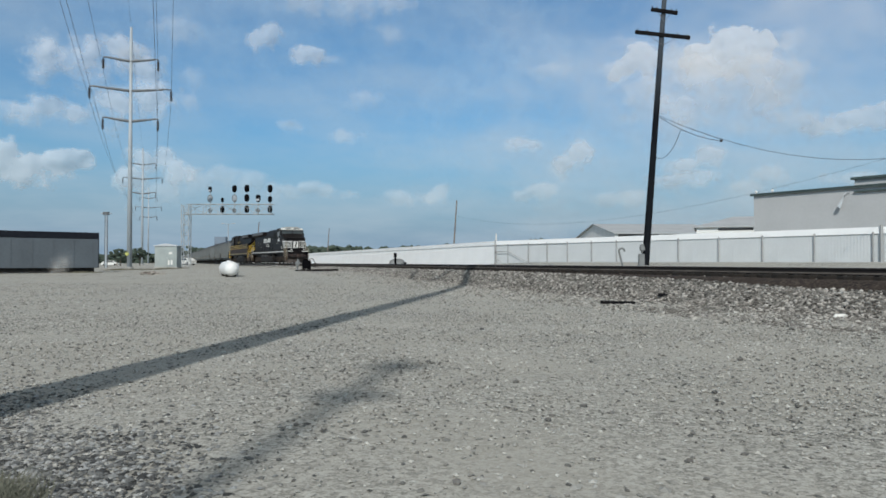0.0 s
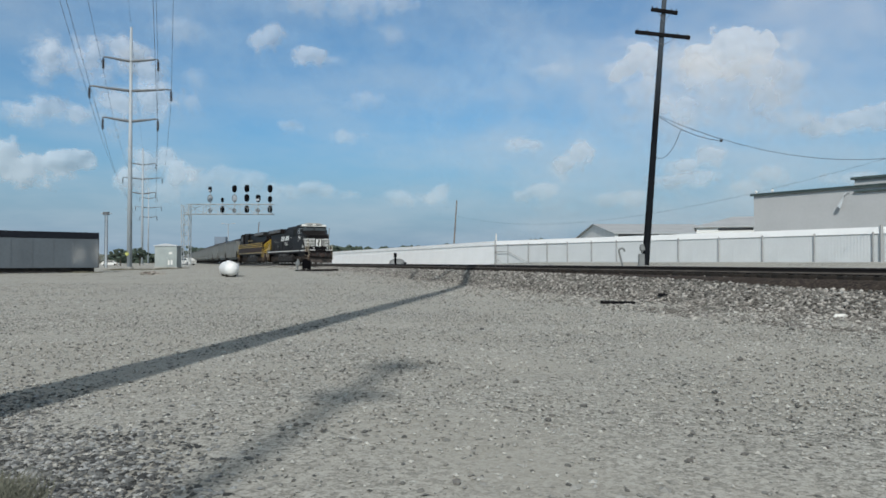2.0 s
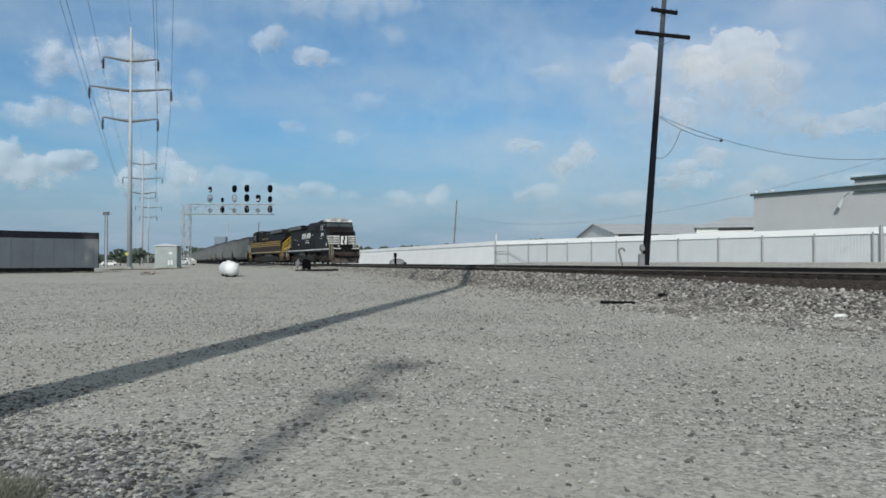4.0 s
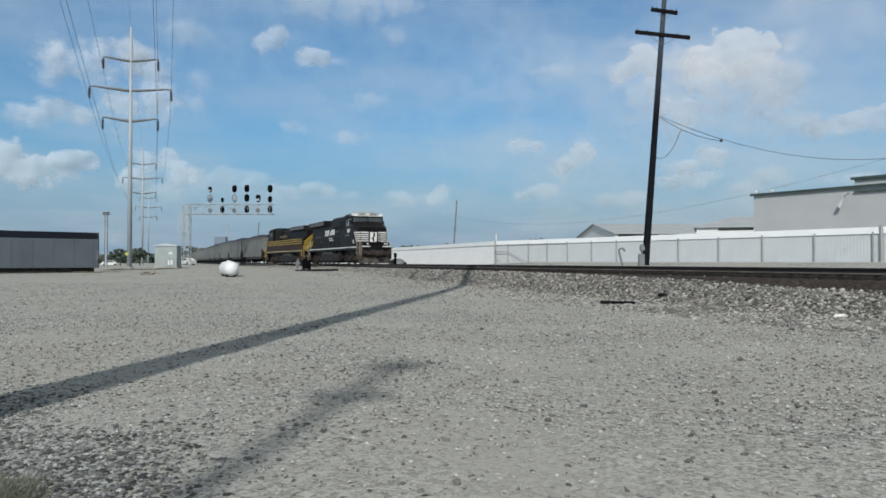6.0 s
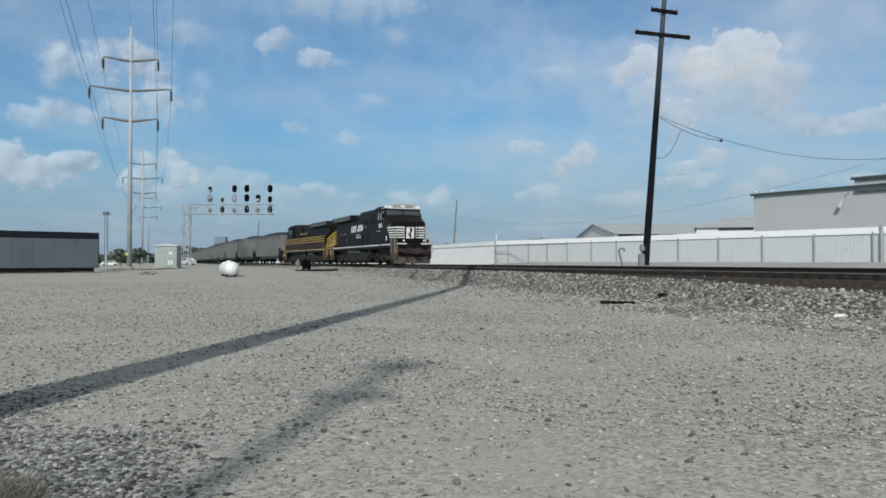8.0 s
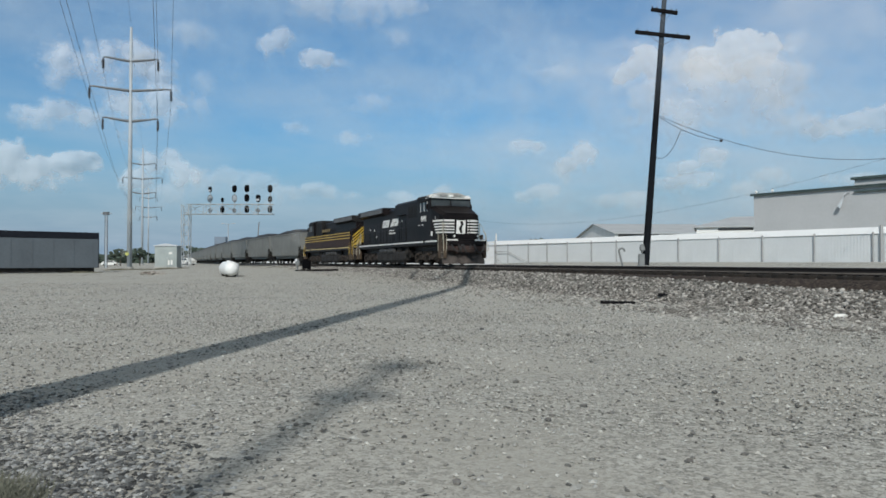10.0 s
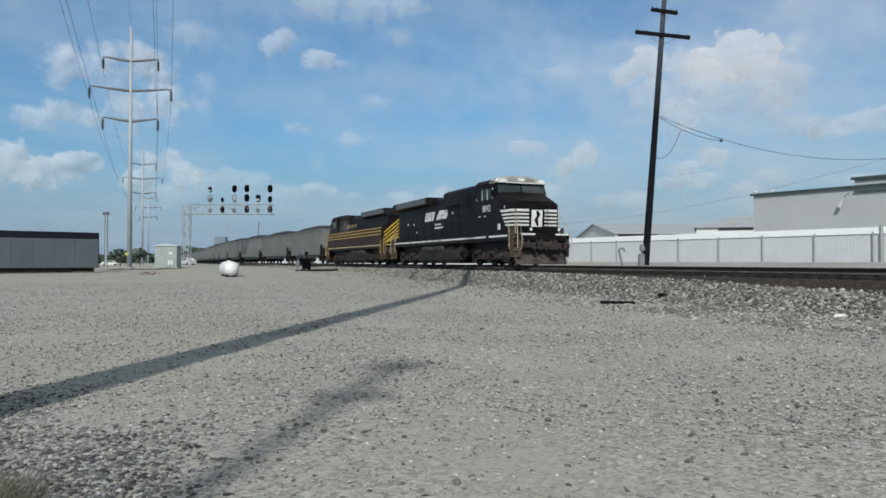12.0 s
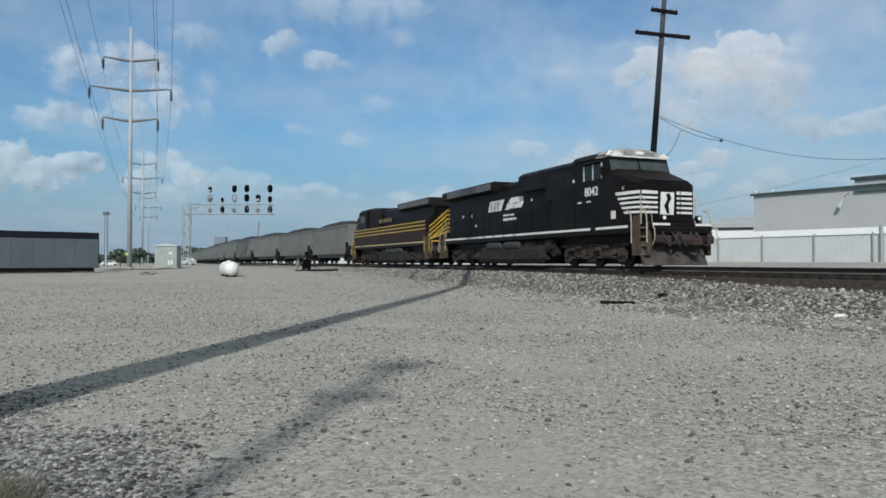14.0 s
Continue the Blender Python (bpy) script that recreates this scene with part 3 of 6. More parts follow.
    if style == "lead":
        bm = B()
        for sy in (-1, 1):
            loft(bm, [[(X(a), sy * y, z) for a, y, z in ((3.36, 0.85, 4.50), (3.42, 1.50, 4.50), (3.60, 1.535, 4.52), (3.62, 1.36, 4.72), (3.40, 1.02, 4.64))],
                      [(X(a - 0.04), sy * y * 1.008, z + 0.012) for a, y, z in ((3.36, 0.85, 4.50), (3.42, 1.50, 4.50), (3.60, 1.535, 4.52), (3.62, 1.36, 4.72), (3.40, 1.02, 4.64))]])
        box(bm, (X(3.375), 0, 4.485), (0.05, 2.8, 0.05))
        part("brow_trim", bm, WHITE, brow, "white painted edge of the brow")
    for y in (-0.28, 0.28):
        bm = B()
        box(bm, (X(3.44), y * 1.9, 4.64), (0.10, 0.46, 0.17), bevel=0.02)
        part("number_board", bm, NUMBER_BOARD, cab)
    # windshield, two panes, and side windows
    for sy in (-1, 1):
        bm = B()
        loft(bm, [[(X(3.41 + d), sy * 0.05, 3.99), (X(3.37 + d), sy * 1.42, 3.90), (X(3.57 + d), sy * 1.40, 4.43), (X(3.57 + d), sy * 0.05, 4.43)] for d in (-0.03, 0.03)])
        part("windshield", bm, GLASS, cab, "dark glass windshield")
        for a0, a1 in ((3.95, 4.5), (4.62, 5.2)):
            bm = box(B(), ((X(a0) + X(a1)) / 2, sy * 1.503, 3.93), (a1 - a0, 0.02, 0.62), bevel=0.008)
            part("side_window", bm, SIDE_GLASS, cab)
        for a in (3.92, 4.56, 5.24):
            part("window_trim", box(B(), (X(a), sy * 1.515, 3.93), (0.08, 0.03, 0.66), bevel=0.008), TRIM if style == "lead" else FADED, cab, "bright window post" if style == "lead" else "")
        bm = box(B(), (X(4.6), sy * 1.58, 4.33), (1.5, 0.16, 0.05), rot=Euler((sy * -0.35, 0, 0)).to_matrix())
        part("sunshade", bm, BLACK_ROOF, cab)
        bm = box(B(), (X(3.72), sy * 1.62, 3.9), (0.05, 0.14, 0.36), bevel=0.01)
        part("mirror", bm, BLACK, cab)
    # short hood
    bm = B()
    loft(bm, [[(X(a), y, z) for y, z in ((-w, 1.66), (w, 1.66), (w, zs), (w * 0.80, zt), (-w * 0.80, zt), (-w, zs))]
              for a, w, zs, zt in ((3.30, 1.50, 3.74, 3.95), (3.0, 1.48, 3.66, 3.84), (2.05, 1.38, 3.30, 3.48), (1.70, 1.26, 3.20, 3.37))])
    nose = part("nose", bm, paint, th)
    if style == "lead":
        A, C = 2.05, 1.70              # where the side turns into the corner, and the front face
        for sy in (-1, 1):
            for i in range(5):
                bm = B()
                z0 = 2.06 + i * 0.188
                z1 = z0 + (0.125 if i == 4 else 0.088)
                a1 = A + 0.42 + 0.12 * i
                loft(bm, [[(X(a), sy * (w + g), z) for a, w, z in ((a1, 1.38 + (a1 - A) * 0.1053, z0), (A, 1.38, z0), (A, 1.38, z1), (a1 + 0.06, 1.38 + (a1 + 0.06 - A) * 0.1053, z1))] for g in (0.006, 0.014)])
                w0, w1 = (0.46, 1.20)
                box(bm, (X(C - 0.008), sy * (w0 + w1) / 2, (z0 + z1) / 2), (0.014, w1 - w0, z1 - z0))
                loft(bm, [[(X(A), sy * (1.38 + g), z0), (X(C), sy * (1.26 + g), z0), (X(C), sy * (1.26 + g), z1), (X(A), sy * (1.38 + g), z1)] for g in (0.006, 0.018)])
                part("nose_stripe", bm, WHITE, nose, "white horizontal stripe")
        bm = B()
        prism(bm, [(-0.34, 2.02), (0.30, 2.02), (0.34, 2.90), (-0.30, 2.90)], X(C - 0.002), X(C - 0.014), axis="x")
        part("nose_emblem", bm, WHITE, nose, "white block emblem")
        bm = B()
        prism(bm, [(-0.02, 2.06), (0.1, 2.06), (0.05, 2.41), (0.2, 2.66), (0.1, 2.86), (-0.06, 2.82), (0.0, 2.61), (-0.16, 2.36)], X(C - 0.014), X(C - 0.02), axis="x")
        part("emblem_figure", bm, BLACK, nose)
        part("nose_door", box(B(), (X(C - 0.006), 0.62, 2.62), (0.02, 0.06, 1.1), bevel=0.006), BLACK, nose)
        for sy in (-1, 1):
            part("nose_grab", tube(B(), [(X(2.5), sy * 1.44, 3.02), (X(2.5), sy * 1.50, 3.04), (X(2.5), sy * 1.50, 3.12), (X(2.5), sy * 1.44, 3.14)], 0.02, seg=5), TRIM, nose, "small pale grab iron")
    # front platform, anticlimber, steps, plow
    for end in (1, -1):
        bm = B()
        box(bm, (end * (F - 1.46), 0, 1.5), (1.31, 2.86, 0.26), bevel=0.03)
        box(bm, (end * (F - 0.78), 0, 1.36), (0.12, 2.4, 0.26), bevel=0.04)
        part("end_platform", bm, paint, th)
        for sy in (-1, 1):
            bm = B()
            box(bm, (end * (F - 0.795), sy * 0.98, 1.585), (0.02, 0.76, 0.085))
            part("platform_stripe", bm, WHITE if style == "lead" else GOLD, th)
        for sy in (-1, 1):
            bm = B()
            prism(bm, [(end * (F - 1.0), 0.42), (end * (F - 1.9), 0.42), (end * (F - 1.9), 1.64), (end * (F - 1.0), 1.64)], sy * 1.30, sy * 1.34)
            prism(bm, [(end * (F - 1.46), 0.42), (end * (F - 1.92), 0.42), (end * (F - 1.92), 1.86), (end * (F - 1.80), 1.96), (end * (F - 1.46), 1.96)], sy * 1.44, sy * 1.49)
            for e2 in (1.0, 1.9):
                prism(bm, [(end * (F - e2) - 0.02, 0.42), (end * (F - e2) + 0.02, 0.42), (end * (F - e2) + 0.02, 1.64), (end * (F - e2) - 0.02, 1.64)], sy * 1.34, sy * 1.5)
            st = part("step_well", bm, STEPWELL, th, "brown grimy step well")
            for i in range(4):
                bm = B()
                box(bm, (end * (F - 1.24), sy * 1.41, 0.45 + i * 0.34), (0.46, 0.14, 0.03))
                box(bm, (end * (F - 1.24), sy * 1.485, 0.45 + i * 0.34), (0.46, 0.02, 0.05))
                part("step", bm, TREAD, st, "worn step tread")
            for a in (1.0, 1.95):
                bm = B()
                tube(bm, [(end * (F - a), sy * 1.5, 0.9), (end * (F - a), sy * 1.5, 1.72), (end * (F - a - 0.05), sy * 1.49, 1.98), (end * (F - a - 0.16), sy * 1.46, 2.14), (end * (F - a - 0.34), sy * 1.43, 2.18)], 0.026, seg=6)
                part("grab_rail", bm, TRIM_RAIL if style == "lead" else GOLD, th, "light handrail at the steps" if style == "lead" else "gold handrail at the steps")
        bm = B()
        if end > 0:
            loft(bm, [[(X(a), y, z) for a, y in ((1.15, -1.48), (0.85, -1.2), (0.55, 0), (0.85, 1.2), (1.15, 1.48), (1.3, 1.48), (1.3, -1.48))] for z in (0.05, 0.09)] +
                 [[(X(a + 0.22), y, z) for a, y in ((1.15, -1.48), (0.85, -1.2), (0.72, 0), (0.85, 1.2), (1.15, 1.48), (1.3, 1.48), (1.3, -1.48))] for z in (0.62, 0.95)])
            part("plow", bm, PLOW_BLADE, th, "rusty grey snow plow")
        else:
            box(bm, (-(F - 0.9), 0, 0.75), (0.12, 2.7, 0.75), bevel=0.03)
            part("pilot_plate", bm, GRIME, th)
        bm = B()
        box(bm, (end * (F - 0.42), 0, 0.9), (0.7, 0.26, 0.24), bevel=0.04)
        box(bm, (end * (F - 0.12), 0.05, 0.9), (0.24, 0.34, 0.3), bevel=0.05)
        part("coupler", bm, RUST, th, "rusty knuckle coupler")
        bm = B()
        for y, w, low in ((-1.12, 0.74, 0.84), (-0.30, 0.52, 0.72), (0.42, 0.78, 0.78)):
            loop = [(end * (F - 0.62 + 0.17 * math.sin(math.pi * j / 6)), y + w * j / 6, 1.30 - (1.30 - low) * math.sin(math.pi * j / 6) ** 0.8) for j in range(7)]
            part("cable_loop", tube(B(), loop, 0.042, seg=6), CABLE_DARK, th, "black hanging cable loop")
        box(bm, (end * (F - 0.95), 0, 1.12), (0.2, 2.5, 0.62), bevel=0.03)
        box(bm, (end * (F - 0.78), -0.72, 0.94), (0.24, 0.2, 0.44), bevel=0.04)
        box(bm, (end * (F - 0.76), 0.66, 0.98), (0.28, 0.26, 0.36), bevel=0.04)
        box(bm, (end * (F - 0.72), 1.12, 0.92), (0.2, 0.16, 0.5), bevel=0.04)
        for y in (-1.15, 1.15):
            box(bm, (end * (F - 0.72), y, 1.02), (0.3, 0.34, 0.3), bevel=0.04)
        box(bm, (end * (F - 0.75), 0, 1.0), (0.3, 1.1, 0.42), bevel=0.05)
        part("buffer_gear", bm, PLOW, th, "rusty brackets and cable loops")
        for k in (-0.62, 0.52):
            bm = B()
            tube(bm, [(end * (F - 0.66), k, 1.3), (end * (F - 0.45), k, 1.05), (end * (F - 0.38), k * 0.85, 0.74 + 0.1 * abs(k)), (end * (F - 0.48), k * 0.62, 0.66)], 0.03, seg=5)
            part("air_hose", bm, CABLE_DARK, th)
        for sy in (-1, 1):
            bm = B()
            tube(bm, [(end * (F - 1.62), sy * 1.30, 1.6), (end * (F - 1.62), sy * 1.30, 2.76)], 0.032, seg=8)
            post = part("end_handrail", bm, TRIM_RAIL if style == "lead" else GOLD, th, "pale handrail post at the platform")
            bm = tube(B(), [(end * (F - 1.62), sy * 1.30, 2.70), (end * (F - 1.30), sy * 1.33, 2.50), (end * (F - 1.02), sy * 1.36, 2.20), (end * (F - 0.86), sy * 1.38, 1.88), (end * (F - 0.82), sy * 1.38, 1.62)], 0.013, seg=5)
            part("sloping_rail", bm, TRIM_RAIL, post)
            bm = tube(B(), [(end * (F - 0.80), sy * 1.40, 1.62), (end * (F - 0.62), sy * 1.44, 1.35), (end * (F - 0.58), sy * 1.46, 1.05), (end * (F - 0.72), sy * 1.46, 0.8)], 0.018, seg=5)
            part("uncoupling_lever", bm, TRIM_RAIL, th)
    for sy in (-1, 1):
        bm = B()
        for a in [6.8 + i * 1.6 for i in range(10)]:
            cyl(bm, (X(a), sy * 1.47, 1.64), (X(a), sy * 1.47, 2.68), 0.017, seg=5)
        cyl(bm, (X(6.0), sy * 1.47, 2.68), (X(E - 1.1), sy * 1.47, 2.68), 0.017, seg=5)
        pieces("walkway_handrail", bm, BLACK, th)
        bm = cyl(B(), (X(1.00), sy * 0.82, 1.84), (X(0.84), sy * 0.82, 1.84), 0.11, seg=14)
        box(bm, (X(0.94), sy * 0.82, 1.68), (0.10, 0.08, 0.16))
        light = part("ditch_light", bm, BLACK_ROOF, th, "round ditch light in a black can")
        part("lens", cyl(B(), (X(0.85), sy * 0.82, 1.84), (X(0.825), sy * 0.82, 1.84), 0.075, seg=12), LAMP, light, "clear lens")
    part("headlight", box(B(), (X(3.40), 0, 4.64), (0.12, 0.36, 0.15), bevel=0.03), LAMP, th, "twin headlight on the cab brow")
    # fuel tank and air reservoirs
    bm = B()
    low, high = [(-1.44, 0.32), (-1.30, 0.09), (1.30, 0.09), (1.44, 0.32), (1.44, 0.80), (1.05, 1.28), (-1.05, 1.28), (-1.44, 0.80)], [(-1.34, 0.42), (-1.22, 0.30), (1.22, 0.30), (1.34, 0.42), (1.34, 0.85), (1.0, 1.28), (-1.0, 1.28), (-1.34, 0.85)]
    loft(bm, [[(X(a), y, z) for y, z in prof] for a, prof in ((16.2, high), (15.8, low), (9.3, low), (8.9, high))])
    tank = part("fuel_tank", bm, TANK_DARK, th, "grimy fuel tank with sloping ends")
    for a in (10.3, 11.7, 13.1, 14.5):
        for sy in (-1, 1):
            part("tank_strap", box(B(), (X(a), sy * 1.447, 0.56), (0.07, 0.02, 0.46)), GRIME, tank)
    for sy in (-1, 1):
        bm = B()
        for a in (13.2, 15.3):
            part("air_reservoir", lathe_x(X(a), X(a - 1.85), sy * 1.28, 1.04, 0.24), RESERVOIR, tank, "grey air reservoir", smooth=True)
        box(bm, (X(8.6), sy * 1.1, 0.98), (0.7, 0.5, 0.5), bevel=0.05)
        cyl(bm, (X(8.25), sy * 1.0, 0.72), (X(8.25), sy * 1.26, 0.72), 0.30, seg=14)
        cyl(bm, (X(8.25), sy * 1.26, 0.72), (X(8.25), sy * 1.30, 0.72), 0.16, seg=12)
        box(bm, (X(10.4), sy * 1.2, 1.0), (1.1, 0.3, 0.5), bevel=0.05)
        tube(bm, [(X(8.2), sy * 1.3, 1.3), (X(8.0), sy * 1.3, 0.9), (X(9.0), sy * 1.3, 0.6)], 0.04, seg=6)
        pieces("piping", bm, GRIME, tank)
    wheels = truck_parts(th, X(5.2), (2.05, 0.0, -2.05), 0.533, 5.2, TRUCK)
    wheels += truck_parts(th, X(E - 4.5), (2.05, 0.0, -2.05), 0.533, 5.2, TRUCK)
    # roof fittings
    bm = B()
    tube(bm, [(X(5.2), 0.5, 4.7), (X(5.2), 0.5, 4.95)], 0.02)
    box(bm, (X(4.6), 0, 4.74), (0.5, 0.35, 0.12), bevel=0.03)
    for k in (-0.12, 0.0, 0.12):
        cyl(bm, (X(9.2), k, 4.62), (X(8.8), k, 4.62), 0.06, 0.03, seg=8)
    part("horn", bm, BLACK_ROOF, th)
    return th, wheels


def words(text, size, th, material, m, depth=0.006, shear=0.0):
    c = bpy.data.curves.new("lettering", "FONT")
    c.body, c.size, c.extrude, c.align_x, c.align_y, c.shear, c.offset = text, size, depth, "CENTER", "CENTER", shear, size * 0.02
    tmp = bpy.data.objects.new("lettering", c)
    scene.collection.objects.link(tmp)
    me = bpy.data.meshes.new_from_object(tmp.evaluated_get(bpy.context.evaluated_depsgraph_get()))
    bpy.data.objects.remove(tmp)
    me.materials.clear()
    me.materials.append(material)
    ob = new("lettering", me)
    ob.parent, ob.matrix_basis = th, m
    return ob


BROW = mat("weathered_brow", (0.42, 0.43, 0.41), (0.17, 0.17, 0.16), rough=0.6, scale=3, fine=14)
NUMBER_BOARD = mat("number_board", (0.10, 0.11, 0.10), (0.34, 0.34, 0.32), rough=0.5, scale=6, fine=20)
RESERVOIR = mat("grey_reservoir", (0.050, 0.049, 0.048), (0.022, 0.022, 0.022), rough=0.7, scale=2)
OLD_GOLD = mat("old_gold_lettering", (0.26, 0.19, 0.07), (0.12, 0.09, 0.05), rough=0.6)
FADED = mat("faded_lettering", (0.20, 0.18, 0.15), (0.10, 0.09, 0.08), rough=0.6)
GRILLE = mat("radiator_screen", (0.115, 0.122, 0.13), (0.075, 0.08, 0.085), rough=0.6, scale=2)
TRIM = mat("bright_trim", (0.62, 0.62, 0.60), rough=0.4, metal=0.3)
TRIM_RAIL = mat("pale_handrail", (0.45, 0.43, 0.36), (0.32, 0.28, 0.2), rough=0.6)
PLOW_BLADE = mat("worn_plow_blade", (0.078, 0.064, 0.055), (0.018, 0.013, 0.011), rough=0.75, scale=2.5, fine=15, bump=0.005)
STEPWELL = mat("brown_step_well", (0.100, 0.069, 0.043), (0.045, 0.030, 0.019), rough=0.85)
TREAD = mat("worn_tread", (0.20, 0.165, 0.11), (0.10, 0.08, 0.055), rough=0.7)

lead, lead_wheels = locomotive("diesel_locomotive", "black diesel locomotive with white nose stripes, on the track", BLACK, WHITE, BLACK_ROOF, "lead")
trail, trail_wheels = locomotive("diesel_locomotive", "dark brown diesel locomotive with gold stripes, coupled behind", BLACK, CREAM, BLACK_ROOF, "trail")


def lead_markings():
    for sy in (-1, 1):
        bm = B()
        y0, y1 = (sy * 0.996, sy * 1.006)
        u = -sy            # lettering runs the other way on the far side
        c = LEAD_HALF - 13.82
        prism(bm, [(c - u * 2.1, 2.976), (c - u * 0.45, 2.976), (c - u * 0.05, 3.568), (c - u * 1.85, 3.568)], y0, y1)
        prism(bm, [(c + u * 0.75, 3.008), (c + u * 1.95, 3.008), (c + u * 2.12, 3.208), (c + u * 2.12, 3.568), (c + u * 0.80, 3.584), (c + u * 0.45, 3.408)], y0, y1)
        prism(bm, [(c + u * 0.02, 2.976), (c + u * 0.52, 2.976), (c + u * 0.80, 3.128), (c + u * 0.32, 3.344)], y0, y1)
        slits = B()
        for k in range(3):
            prism(slits, [(c - u * (1.78 - k * 0.42), 3.088), (c - u * (1.70 - k * 0.42), 3.088), (c - u * (1.56 - k * 0.42), 3.456), (c - u * (1.64 - k * 0.42), 3.456)], sy * 1.004, sy * 1.009)
        prism(slits, [(c + u * 0.95, 3.232), (c + u * 1.8, 3.264), (c + u * 1.82, 3.312), (c + u * 0.97, 3.28)], sy * 1.004, sy * 1.009)
        pieces("emblem_slit", slits, BLACK, lead)
        pieces("side_emblem", bm, WHITE, lead, "white slanted block emblem")
        bm = B()
        for z, words_wide in ((2.70, (0.48, 0.26, 0.40)), (2.46, (0.62, 0.50, 0.30))):
            x = -0.55
            for w in words_wide:
                box(bm, (c + u * (0.35 + x + w / 2), sy * 1.0, z), (w, 0.012, 0.12))
                x += w + 0.07
        pieces("caption_bar", bm, WHITE, lead)
        bm = box(B(), (LEAD_HALF - 3.12, sy * 1.506, 2.06), (0.32, 0.012, 0.32), bevel=0.004)
        part("data_panel", bm, WHITE, lead)
        bm = B()
        for a, z in ((5.6, 2.72), (4.9, 2.72)):
            box(bm, (LEAD_HALF - a, sy * 1.506, z), (0.3, 0.012, 0.06))
        for a, z in ((6.4, 3.75), (10.8, 3.3), (12.2, 3.25), (18.2, 2.9), (17.6, 2.3), (19.5, 2.95)):
            box(bm, (LEAD_HALF - a, sy * (1.3 if a < 10 else 1.006), z), (0.16, 0.012, 0.14))
        pieces("decal", bm, WHITE, lead, "small white decal")
        m = pose(LEAD_HALF - 4.7, sy * 1.502, 3.12, 90, 0, 0 if sy < 0 else 180)
        words("8042", 0.51, lead, WHITE, m)


def trail_markings():
    for sy in (-1, 1):
        y0, y1 = sy * 1.0, sy * 1.012
        bm = B()
        for z0, z1 in ((2.94, 3.0), (2.68, 2.75), (2.42, 2.49)):
            prism(bm, [(HALF - 20.6, z0), (HALF - 1.9, z0), (HALF - 1.9, z1), (HALF - 20.6, z1)], sy * 1.508, sy * 1.518)
        pieces("side_stripe", bm, GOLD, trail, "gold stripe along the hood")
        bm = B()
        prism(bm, [(HALF - 20.65, 1.67), (HALF - 1.85, 1.67), (HALF - 1.85, 3.06), (HALF - 20.65, 3.06)], sy * 1.40, sy * 1.507)
        part("side_panel", bm, BROWN_BLACK, trail)
        bm = B()
        for i, w in enumerate((0.6, 0.32, 0.5, 0.36, 0.5)):
            box(bm, (HALF - 9.4 - i * 0.68, sy * 1.29, 3.52), (w, 0.012, 0.30))
        pieces("name_bar", bm, OLD_GOLD, trail, "faded gold lettering bar")
    bm = B()
    for i in range(6):
        z = 2.20 + i * 0.29
        for sy in (-1, 1):
            a = max(z - 1.15, 1.68)
            prism(bm, [(sy * 0.03, z), (sy * 1.38, a), (sy * 1.38, max(z - 1.02, 1.74)), (sy * 0.03, z + 0.12)], -(HALF - 1.295), -(HALF - 1.28), axis="x")
    end = B()
    prism(end, [(-1.42, 1.66), (1.42, 1.66), (1.42, 3.08), (0.5, 3.84), (-0.5, 3.84), (-1.42, 3.08)], -(HALF - 1.9), -(HALF - 1.3), axis="x")
    part("end_bulkhead", end, BLACK, trail)
    pieces("chevron_stripe", bm, GOLD, trail, "gold chevron on the hood end")


lead_markings()
trail_markings()

CAR = 16.2


